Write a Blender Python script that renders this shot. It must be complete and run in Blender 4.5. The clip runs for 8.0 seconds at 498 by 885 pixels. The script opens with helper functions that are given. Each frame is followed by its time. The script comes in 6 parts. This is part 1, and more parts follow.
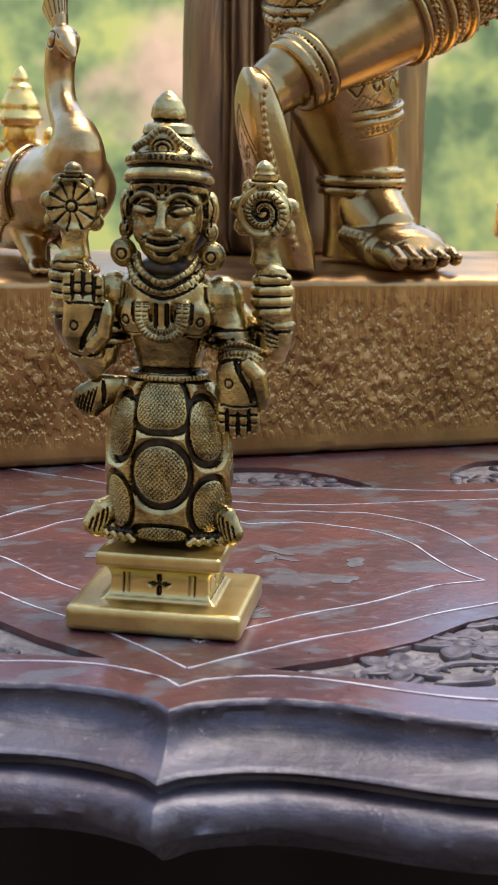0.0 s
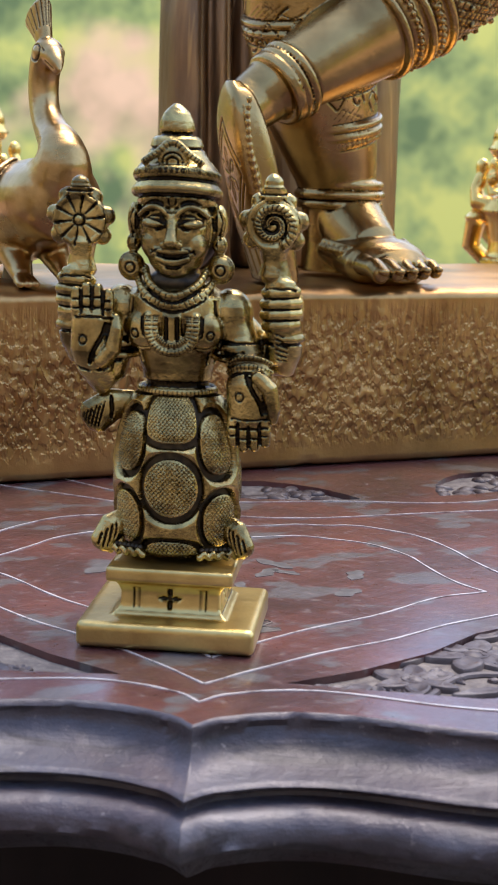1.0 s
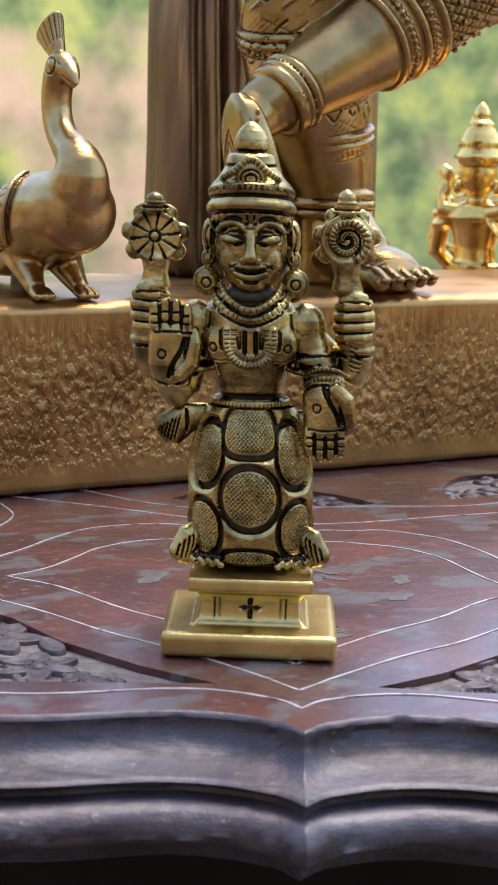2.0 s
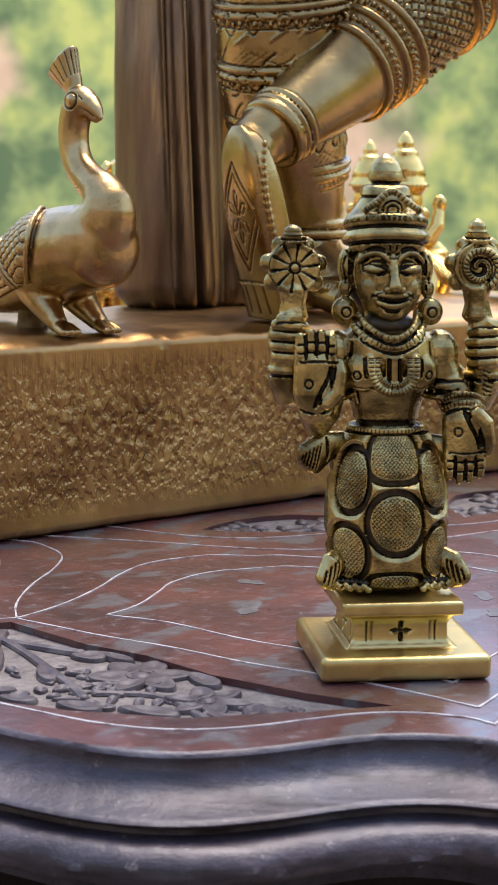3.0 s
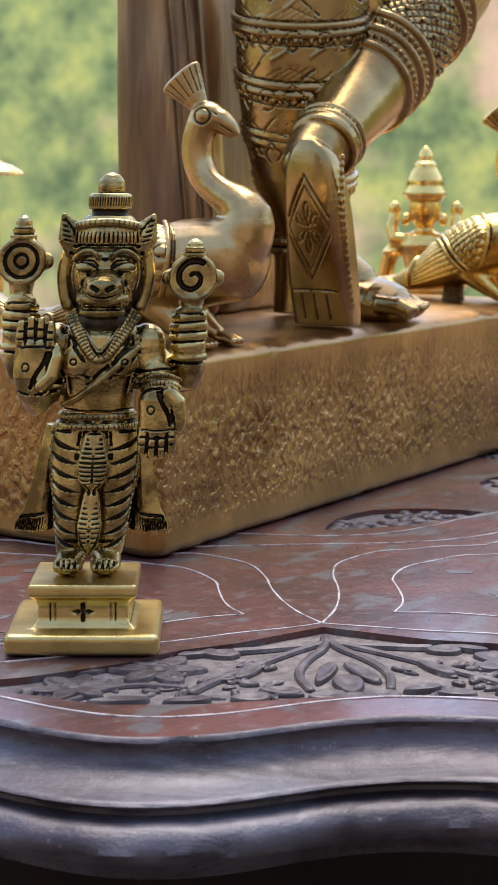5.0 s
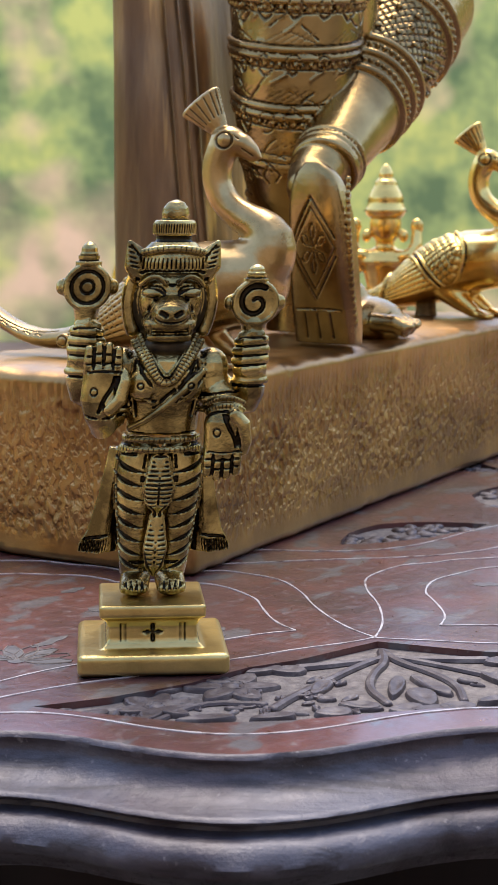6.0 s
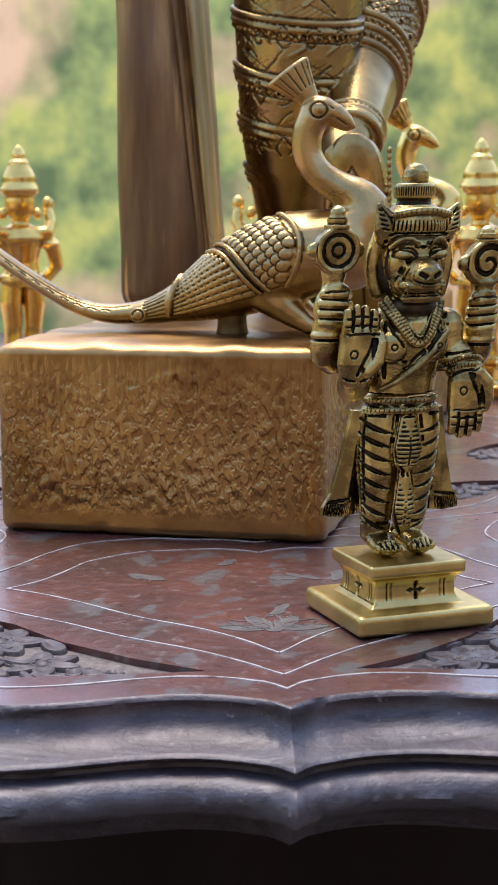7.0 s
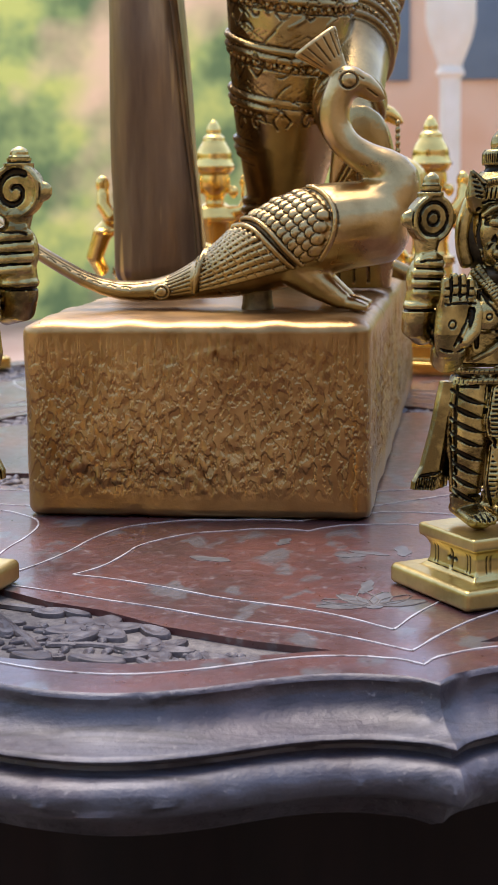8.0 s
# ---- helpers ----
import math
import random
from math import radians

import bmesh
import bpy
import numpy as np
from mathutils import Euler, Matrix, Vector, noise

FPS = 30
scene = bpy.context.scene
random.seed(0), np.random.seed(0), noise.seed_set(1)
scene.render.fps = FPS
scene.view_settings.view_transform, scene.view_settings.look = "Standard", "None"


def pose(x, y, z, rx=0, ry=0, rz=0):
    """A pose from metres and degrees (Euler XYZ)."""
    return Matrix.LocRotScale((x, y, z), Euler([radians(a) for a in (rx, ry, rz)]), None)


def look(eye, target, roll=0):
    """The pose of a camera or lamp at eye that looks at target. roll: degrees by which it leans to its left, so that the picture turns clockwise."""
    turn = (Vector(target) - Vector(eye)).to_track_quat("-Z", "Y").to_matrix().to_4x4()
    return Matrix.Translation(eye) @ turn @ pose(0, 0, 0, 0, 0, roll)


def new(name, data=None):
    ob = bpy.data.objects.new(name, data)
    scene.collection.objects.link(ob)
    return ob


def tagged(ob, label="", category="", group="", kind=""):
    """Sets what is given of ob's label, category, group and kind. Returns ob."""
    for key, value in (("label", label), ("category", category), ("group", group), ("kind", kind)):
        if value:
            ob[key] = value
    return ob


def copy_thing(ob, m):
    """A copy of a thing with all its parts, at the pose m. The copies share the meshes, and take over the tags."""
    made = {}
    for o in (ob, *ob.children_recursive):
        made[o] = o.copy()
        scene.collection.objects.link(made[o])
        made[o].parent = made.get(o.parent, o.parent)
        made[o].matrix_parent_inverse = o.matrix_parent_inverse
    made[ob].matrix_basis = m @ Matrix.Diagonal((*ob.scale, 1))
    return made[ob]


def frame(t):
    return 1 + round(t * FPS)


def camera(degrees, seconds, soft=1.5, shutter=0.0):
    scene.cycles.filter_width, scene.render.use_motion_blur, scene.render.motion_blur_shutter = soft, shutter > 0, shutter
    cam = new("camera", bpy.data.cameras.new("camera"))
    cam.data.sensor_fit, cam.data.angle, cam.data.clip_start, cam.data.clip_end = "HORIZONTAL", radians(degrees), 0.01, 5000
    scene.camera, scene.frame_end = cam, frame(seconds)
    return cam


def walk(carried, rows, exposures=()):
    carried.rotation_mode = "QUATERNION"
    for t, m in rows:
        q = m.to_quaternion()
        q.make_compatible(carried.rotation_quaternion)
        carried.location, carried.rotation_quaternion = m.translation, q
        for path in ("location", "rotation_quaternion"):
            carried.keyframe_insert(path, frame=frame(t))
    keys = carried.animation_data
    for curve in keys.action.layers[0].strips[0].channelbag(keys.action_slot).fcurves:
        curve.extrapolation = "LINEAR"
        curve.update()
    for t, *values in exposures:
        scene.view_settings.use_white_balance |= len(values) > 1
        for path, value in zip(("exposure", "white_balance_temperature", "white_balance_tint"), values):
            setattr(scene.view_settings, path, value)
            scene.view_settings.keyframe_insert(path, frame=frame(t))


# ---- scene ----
cam = camera(17.5, 8.0, soft=0.8)
cam.data.dof.use_dof = True
cam.data.dof.focus_distance = 0.42
cam.data.dof.aperture_fstop = 72.0
PATH = [
    (0, (-0.10545, -0.48165, 0.10685), (0.04815, -0.12026, 0.03065), 2.00),
    (0.5, (-0.12085, -0.47595, 0.10595), (0.04568, -0.11991, 0.03178), 2.00),
    (1, (-0.11965, -0.47440, 0.10615), (0.04856, -0.11878, 0.03375), 2.00),
    (1.5, (-0.12370, -0.47435, 0.10805), (0.04830, -0.12055, 0.03565), 1.90),
    (2, (-0.16070, -0.46050, 0.10815), (0.03411, -0.11848, 0.03695), 1.80),
    (2.2, (-0.18260, -0.44965, 0.10790), (0.02662, -0.11582, 0.03869), 1.60),
    (3.3, (-0.24110, -0.40910, 0.10690), (0.01191, -0.10589, 0.04330), 1.10),
    (3.5, (-0.24475, -0.40500, 0.10735), (0.01230, -0.10554, 0.04214), 1.50),
    (4, (-0.29135, -0.36445, 0.10330), (-0.00610, -0.09080, 0.04209), 1.10),
    (4.5, (-0.35600, -0.30610, 0.10710), (-0.03864, -0.07053, 0.04551), 0.20),
    (4.7, (-0.37420, -0.28570, 0.10815), (-0.04704, -0.06412, 0.04596), 0.30),
    (5.8, (-0.39380, -0.26585, 0.11155), (-0.05523, -0.06147, 0.05156), 0.20),
    (6, (-0.41255, -0.24305, 0.11285), (-0.06514, -0.05384, 0.05365), 0.20),
    (6.5, (-0.44345, -0.18365, 0.11045), (-0.07772, -0.03320, 0.05043), -0.10),
    (7, (-0.47450, -0.09545, 0.10655), (-0.09122, 0.00097, 0.04494), -0.40),
    (7.5, (-0.48280, -0.03745, 0.10310), (-0.09238, 0.02175, 0.03930), -0.60),
    (8, (-0.47705, -0.03115, 0.10225), (-0.08627, 0.02445, 0.03745), -0.70),
]
walk(cam, [(t, look(eye, target, roll)) for t, eye, target, roll in PATH], [(0, 1.67, 6700, 18), (3.5, 1.66, 6700, 18), (6, 1.57, 6700, 18), (8, 1.6, 6700, 18)])

# ---- light: open shaded terrace, soft daylight from the garden side ----
world = bpy.data.worlds.new("sky")
scene.world = world
world.use_nodes = True
wn = world.node_tree
sky = wn.nodes.new("ShaderNodeTexSky")
sky.sky_type = "NISHITA"
sky.sun_disc = False
sky.sun_elevation = radians(66)
sky.sun_rotation = radians(70)
sky.dust_density = 1.0
bg = wn.nodes["Background"]
bg.inputs["Strength"].default_value = 0.15
wn.links.new(sky.outputs["Color"], bg.inputs["Color"])
sun = new("sun", bpy.data.lights.new("sun", "SUN"))
sun.data.energy = 1.1
sun.data.angle = radians(34)
sun.data.color = (1.0, 0.95, 0.88)
sun.matrix_world = look((0.55, 0.35, 1.6), (0, 0, 0))


# ---- materials ----
def mat(name):
    m = bpy.data.materials.new(name)
    m.use_nodes = True
    return m, m.node_tree, m.node_tree.nodes["Principled BSDF"]


def node(nt, kind, **values):
    n = nt.nodes.new(kind)
    for k, v in values.items():
        n.inputs[k.replace("_", " ")].default_value = v
    return n


def coords(nt, scale=(1, 1, 1)):
    tc = nt.nodes.new("ShaderNodeTexCoord")
    mp = node(nt, "ShaderNodeMapping", Scale=scale)
    nt.links.new(tc.outputs["Object"], mp.inputs["Vector"])
    return mp.outputs["Vector"]


def noise_of(nt, scale, detail=4.0, rough=0.55, stretch=(1, 1, 1)):
    n = node(nt, "ShaderNodeTexNoise", Scale=scale, Detail=detail, Roughness=rough)
    nt.links.new(coords(nt, stretch), n.inputs["Vector"])
    return n.outputs["Fac"]


def ramp(nt, fac, stops):
    r = nt.nodes.new("ShaderNodeValToRGB")
    while len(r.color_ramp.elements) < len(stops):
        r.color_ramp.elements.new(0.5)
    for e, (p, c) in zip(r.color_ramp.elements, stops):
        e.position, e.color = p, (*c, 1) if len(c) == 3 else c
    nt.links.new(fac, r.inputs["Fac"])
    return r.outputs["Color"]


def grey(v):
    return (v, v, v)


def mix(nt, fac, a, b):
    m = nt.nodes.new("ShaderNodeMix")
    m.data_type = "RGBA"
    nt.links.new(fac, m.inputs[0])
    for s, v in ((6, a), (7, b)):
        if isinstance(v, tuple):
            m.inputs[s].default_value = (*v, 1)
        else:
            nt.links.new(v, m.inputs[s])
    return m.outputs[2]


def bump(nt, bs, height, strength, dist=0.001, prev=None):
    b = node(nt, "ShaderNodeBump", Strength=strength, Distance=dist)
    nt.links.new(height, b.inputs["Height"])
    if prev is not None:
        nt.links.new(prev, b.inputs["Normal"])
    nt.links.new(b.outputs["Normal"], bs.inputs["Normal"])
    return b.outputs["Normal"]


def brass(name, light, dark, rough=(0.28, 0.5), stain=(0.35, 0.62), fine=900.0, relief=0.25, big=60.0, cavity=True, cut=(0.016, 0.012, 0.008)):
    """Cast brass: bright metal, darker tarnish in blotches, black patina in the cuts; cavity darkens hollows, patina
    and crease shade alike.
    """
    m, nt, bs = mat(name)
    blot = noise_of(nt, big, 5.0, 0.6)
    fac = ramp(nt, blot, [(stain[0], grey(0.0)), (stain[1], grey(1.0))])
    col = mix(nt, fac, dark, light)
    # pointiness darkens creases and joins: patina plus crease shade in the colour
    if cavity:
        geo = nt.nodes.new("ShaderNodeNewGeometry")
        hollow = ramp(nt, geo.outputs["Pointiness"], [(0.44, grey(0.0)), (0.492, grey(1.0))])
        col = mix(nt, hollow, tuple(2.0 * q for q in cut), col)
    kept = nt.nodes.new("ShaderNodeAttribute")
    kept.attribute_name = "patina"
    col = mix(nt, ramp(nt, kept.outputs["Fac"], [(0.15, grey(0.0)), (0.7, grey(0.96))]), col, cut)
    nt.links.new(col, bs.inputs["Base Color"])
    bs.inputs["Metallic"].default_value = 1.0
    g = noise_of(nt, fine, 3.0, 0.6)
    rr = nt.nodes.new("ShaderNodeMapRange")
    rr.inputs["To Min"].default_value, rr.inputs["To Max"].default_value = rough
    nt.links.new(blot, rr.inputs["Value"])
    nt.links.new(rr.outputs["Result"], bs.inputs["Roughness"])
    bump(nt, bs, g, relief, 0.0004)
    return m


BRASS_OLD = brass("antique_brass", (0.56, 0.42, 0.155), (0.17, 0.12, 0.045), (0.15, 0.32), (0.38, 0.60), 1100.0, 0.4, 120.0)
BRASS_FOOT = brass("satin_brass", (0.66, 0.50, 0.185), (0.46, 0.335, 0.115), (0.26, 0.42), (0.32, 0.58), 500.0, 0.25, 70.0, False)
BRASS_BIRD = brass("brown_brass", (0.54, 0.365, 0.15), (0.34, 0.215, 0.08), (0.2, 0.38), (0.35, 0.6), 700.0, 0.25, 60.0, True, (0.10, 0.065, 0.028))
# brighter golden brass; sunlight on the far figures is part of its colour
BRASS_GOLD = brass("golden_brass", (0.95, 0.66, 0.20), (0.70, 0.42, 0.10), (0.15, 0.3), (0.3, 0.6), 700.0, 0.1, 60.0)
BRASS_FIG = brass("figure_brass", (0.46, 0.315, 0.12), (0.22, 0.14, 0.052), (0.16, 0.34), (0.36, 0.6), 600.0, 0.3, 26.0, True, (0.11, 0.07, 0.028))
# rough cast: smooth along the foot and rim, pitted and streaked between
BRASS_CAST, nt, bs = mat("rough_cast_brass")
blot = noise_of(nt, 22.0, 5.0, 0.6)
pits = ramp(nt, noise_of(nt, 430.0, 2.0, 0.5, (1, 1, 0.6)), [(0.42, grey(0.0)), (0.54, grey(1.0))])
strk = ramp(nt, noise_of(nt, 520.0, 2.0, 0.5, (1, 1, 0.09)), [(0.40, grey(0.0)), (0.54, grey(1.0))])
tc = nt.nodes.new("ShaderNodeTexCoord")
sep = nt.nodes.new("ShaderNodeSeparateXYZ")
nt.links.new(tc.outputs["Object"], sep.inputs["Vector"])
scaled = nt.nodes.new("ShaderNodeMath")
scaled.operation = "MULTIPLY"
scaled.inputs[1].default_value = 16.0
nt.links.new(sep.outputs["Z"], scaled.inputs[0])
zone = ramp(nt, scaled.outputs[0], [(0.09, grey(0.0)), (0.2, grey(1.0)), (0.80, grey(1.0)), (0.90, grey(0.0))])
upper = ramp(nt, scaled.outputs[0], [(0.55, grey(0.0)), (0.95, grey(0.85))])
both = mix(nt, upper, pits, strk)
tex = mix(nt, zone, grey(0.75), both)
base = mix(nt, ramp(nt, blot, [(0.35, grey(0.0)), (0.62, grey(1.0))]), (0.265, 0.146, 0.053), (0.53, 0.314, 0.116))
# low spots of the bump pattern get a darker tone
worn = ramp(nt, tex, [(0.0, (0.6, 0.54, 0.48)), (0.6, (1.0, 1.0, 1.0))])
mul = nt.nodes.new("ShaderNodeMix")
mul.data_type, mul.blend_type = "RGBA", "MULTIPLY"
mul.inputs[0].default_value = 0.4
nt.links.new(base, mul.inputs[6])
nt.links.new(worn, mul.inputs[7])
nt.links.new(mul.outputs[2], bs.inputs["Base Color"])
bs.inputs["Metallic"].default_value = 1.0
nt.links.new(ramp(nt, blot, [(0.3, grey(0.28)), (0.7, grey(0.46))]), bs.inputs["Roughness"])
bump(nt, bs, noise_of(nt, 900.0, 3.0, 0.6), 0.15, 0.0004, bump(nt, bs, tex, 0.75, 0.0006))
PATINA, nt, bs = mat("black_patina")
nt.links.new(ramp(nt, noise_of(nt, 500), [(0.3, (0.020, 0.015, 0.009)), (0.75, (0.085, 0.060, 0.028))]), bs.inputs["Base Color"])
bs.inputs["Metallic"].default_value = 0.7
bs.inputs["Roughness"].default_value = 0.48

# engraved lines of the larger figures: brown tarnish, not quite black
ENGRAVE, nt, bs = mat("brown_tarnish")
nt.links.new(ramp(nt, noise_of(nt, 300), [(0.3, (0.07, 0.045, 0.020)), (0.75, (0.22, 0.145, 0.06))]), bs.inputs["Base Color"])
bs.inputs["Metallic"].default_value = 0.9
bs.inputs["Roughness"].default_value = 0.5

# tree trunk support: brown tarnish with vertical streaks
TRUNK, nt, bs = mat("tarnished_trunk")
streak = noise_of(nt, 46.0, 5.0, 0.6, (1, 1, 0.14))
nt.links.new(ramp(nt, streak, [(0.3, (0.11, 0.068, 0.042)), (0.5, (0.23, 0.145, 0.078)), (0.66, (0.46, 0.29, 0.13))]), bs.inputs["Base Color"])
brown = bs.inputs["Base Color"].links[0].from_socket
bare = ramp(nt, noise_of(nt, 105.0, 3.0, 0.5, (1, 1, 0.07)), [(0.61, grey(0.0)), (0.67, grey(0.9))])
nt.links.new(mix(nt, bare, brown, (0.72, 0.47, 0.18)), bs.inputs["Base Color"])
bs.inputs["Metallic"].default_value = 0.8
bs.inputs["Roughness"].default_value = 0.34
bump(nt, bs, noise_of(nt, 260.0, 4.0, 0.6, (1, 1, 0.3)), 0.25, 0.001, bump(nt, bs, streak, 0.4, 0.003))

# lacquered table top: red-brown with grey worn leaves
TOP, nt, bs = mat("lacquered_table_top")
a = noise_of(nt, 26.0, 6.0, 0.6)
b = noise_of(nt, 48.0, 3.0, 0.5, (1.0, 1.6, 1.0))
c = noise_of(nt, 260.0, 4.0, 0.65)
red = ramp(nt, a, [(0.3, (0.034, 0.016, 0.017)), (0.5, (0.088, 0.030, 0.027)), (0.7, (0.150, 0.047, 0.036))])
worn = ramp(nt, b, [(0.56, grey(0.0)), (0.62, grey(1.0))])
col = mix(nt, worn, red, (0.100, 0.090, 0.088))
speck = ramp(nt, c, [(0.58, grey(0.0)), (0.70, grey(0.75))])
col = mix(nt, speck, col, (0.17, 0.13, 0.115))
nt.links.new(col, bs.inputs["Base Color"])
nt.links.new(ramp(nt, c, [(0.3, grey(0.26)), (0.7, grey(0.46))]), bs.inputs["Roughness"])
bs.inputs["Coat Weight"].default_value = 0.5
bs.inputs["Coat Roughness"].default_value = 0.16
bump(nt, bs, c, 0.3, 0.0008, bump(nt, bs, a, 0.3, 0.002))

# darker turned moulding of the same table: dark lacquer, blue-grey patches for reflected sky, grain and scratches
# running round it
RIM, nt, bs = mat("dark_wood_moulding")
tc = nt.nodes.new("ShaderNodeTexCoord")
off = node(nt, "ShaderNodeVectorMath")
off.operation = "SUBTRACT"
off.inputs[1].default_value = (0.146, 0.065, 0.0)
nt.links.new(tc.outputs["Object"], off.inputs[0])
sep = nt.nodes.new("ShaderNodeSeparateXYZ")
nt.links.new(off.outputs[0], sep.inputs[0])
ang = nt.nodes.new("ShaderNodeMath")
ang.operation = "ARCTAN2"
nt.links.new(sep.outputs["X"], ang.inputs[0])
nt.links.new(sep.outputs["Y"], ang.inputs[1])
arc_len = nt.nodes.new("ShaderNodeMath")
arc_len.operation = "MULTIPLY"
arc_len.inputs[1].default_value = 0.31
nt.links.new(ang.outputs[0], arc_len.inputs[0])
flat_xy = node(nt, "ShaderNodeVectorMath")
flat_xy.operation = "MULTIPLY"
flat_xy.inputs[1].default_value = (1, 1, 0)
nt.links.new(off.outputs[0], flat_xy.inputs[0])
rad_len = nt.nodes.new("ShaderNodeVectorMath")
rad_len.operation = "LENGTH"
nt.links.new(flat_xy.outputs[0], rad_len.inputs[0])
comb = nt.nodes.new("ShaderNodeCombineXYZ")
nt.links.new(arc_len.outputs[0], comb.inputs[0])
nt.links.new(rad_len.outputs["Value"], comb.inputs[1])
nt.links.new(sep.outputs["Z"], comb.inputs[2])


def round_noise(scale, stretch, detail=4.0, rough=0.6):
    mp = node(nt, "ShaderNodeMapping", Scale=stretch)
    nt.links.new(comb.outputs[0], mp.inputs["Vector"])
    n = node(nt, "ShaderNodeTexNoise", Scale=scale, Detail=detail, Roughness=rough)
    nt.links.new(mp.outputs["Vector"], n.inputs["Vector"])
    return n.outputs["Fac"]


grain = round_noise(95.0, (0.12, 2.2, 2.2), 5.0, 0.65)
blot = noise_of(nt, 38.0, 6.0, 0.65)
fleck = noise_of(nt, 330.0, 5.0, 0.7)
col = ramp(nt, blot, [(0.3, (0.022, 0.016, 0.018)), (0.5, (0.046, 0.034, 0.038)), (0.68, (0.082, 0.060, 0.062))])
# blue-grey patches paint the sky's reflection into the base colour
sky_tint = ramp(nt, noise_of(nt, 21.0, 5.0, 0.6), [(0.46, grey(0.0)), (0.62, grey(0.7))])
col = mix(nt, sky_tint, col, (0.090, 0.092, 0.108))
lines = ramp(nt, grain, [(0.36, grey(0.8)), (0.46, grey(0.0))])
col = mix(nt, lines, col, (0.016, 0.011, 0.011))
wear = ramp(nt, fleck, [(0.63, grey(0.0)), (0.70, grey(0.9))])
col = mix(nt, wear, col, (0.20, 0.175, 0.16))
nt.links.new(col, bs.inputs["Base Color"])
nt.links.new(ramp(nt, grain, [(0.3, grey(0.62)), (0.7, grey(0.40))]), bs.inputs["Roughness"])
bs.inputs["Specular IOR Level"].default_value = 0.5
bs.inputs["Coat Weight"].default_value = 0.22
nt.links.new(ramp(nt, fleck, [(0.35, grey(0.16)), (0.65, grey(0.5))]), bs.inputs["Coat Roughness"])
n1 = bump(nt, bs, grain, 0.35, 0.0012)
n2 = bump(nt, bs, blot, 0.4, 0.003, n1)
bump(nt, bs, fleck, 0.4, 0.0007, n2)

# dusty carving
CARVE, nt, bs = mat("dusty_carved_wood")
a = noise_of(nt, 150.0, 5.0, 0.65)
nt.links.new(ramp(nt, a, [(0.3, (0.028, 0.018, 0.017)), (0.52, (0.062, 0.045, 0.042)), (0.72, (0.17, 0.145, 0.125))]), bs.inputs["Base Color"])
bs.inputs["Roughness"].default_value = 0.5
bump(nt, bs, a, 0.3, 0.0008)
DUST, nt, bs = mat("grey_dust_ground")
a = noise_of(nt, 300.0, 5.0, 0.7)
nt.links.new(ramp(nt, a, [(0.3, (0.075, 0.06, 0.052)), (0.7, (0.24, 0.205, 0.165))]), bs.inputs["Base Color"])
bs.inputs["Roughness"].default_value = 0.85
bump(nt, bs, a, 0.5, 0.0008)
INLAY, nt, bs = mat("pale_metal_inlay")
a = noise_of(nt, 200.0, 4.0, 0.6)
nt.links.new(ramp(nt, a, [(0.32, (0.22, 0.17, 0.15)), (0.48, (0.56, 0.53, 0.50))]), bs.inputs["Base Color"])
bs.inputs["Roughness"].default_value = 0.38
bs.inputs["Metallic"].default_value = 0.3

# dark colour of the near floor stands for the shade under the table
DARKFLOOR, nt, bs = mat("floor_shade_dark")
nt.links.new(ramp(nt, noise_of(nt, 4.0, 4.0), [(0.3, (0.035, 0.032, 0.030)), (0.7, (0.075, 0.068, 0.062))]), bs.inputs["Base Color"])
bs.inputs["Roughness"].default_value = 0.55
FLOOR, nt, bs = mat("terrace_floor")
nt.links.new(ramp(nt, noise_of(nt, 3.0, 4.0), [(0.3, (0.36, 0.23, 0.18)), (0.7, (0.50, 0.36, 0.29))]), bs.inputs["Base Color"])
bs.inputs["Roughness"].default_value = 0.7
STONE, nt, bs = mat("pale_column_plaster")
nt.links.new(ramp(nt, noise_of(nt, 6.0, 4.0), [(0.3, (0.76, 0.66, 0.50)), (0.7, (0.86, 0.78, 0.64))]), bs.inputs["Base Color"])
bs.inputs["Roughness"].default_value = 0.8

# plaster of the added wall behind the camera
PLASTER, nt, bs = mat("unseen_wall_plaster")
nt.links.new(ramp(nt, noise_of(nt, 2.0, 5.0), [(0.3, (0.34, 0.26, 0.19)), (0.7, (0.48, 0.39, 0.30))]), bs.inputs["Base Color"])
bs.inputs["Roughness"].default_value = 0.85

# garden far behind, out of focus; the sheet glows in place of daylight on it
GARDEN, nt, bs = mat("garden_backdrop")
g1 = noise_of(nt, 0.9, 3.0, 0.55)
g2 = noise_of(nt, 2.6, 3.0, 0.6)
g3 = noise_of(nt, 0.5, 2.0, 0.5, (1, 1, 1.6))
leaf = ramp(nt, g2, [(0.36, (0.10, 0.15, 0.07)), (0.5, (0.23, 0.29, 0.11)), (0.64, (0.42, 0.44, 0.13))])
warm = ramp(nt, g2, [(0.35, (0.42, 0.31, 0.19)), (0.6, (0.60, 0.42, 0.27))])
sel = ramp(nt, g1, [(0.50, grey(0.0)), (0.60, grey(1.0))])
col = mix(nt, sel, leaf, warm)
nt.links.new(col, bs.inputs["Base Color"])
# emission added so the backdrop carries its own daylight
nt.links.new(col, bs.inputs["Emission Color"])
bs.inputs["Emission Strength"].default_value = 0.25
bs.inputs["Roughness"].default_value = 1.0
bs.inputs["Specular IOR Level"].default_value = 0.0
BUILDING, nt, bs = mat("far_brick_building")
nt.links.new(ramp(nt, noise_of(nt, 1.5, 3.0), [(0.35, (0.74, 0.40, 0.22)), (0.7, (0.84, 0.56, 0.36))]), bs.inputs["Base Color"])
bs.inputs["Roughness"].default_value = 0.9
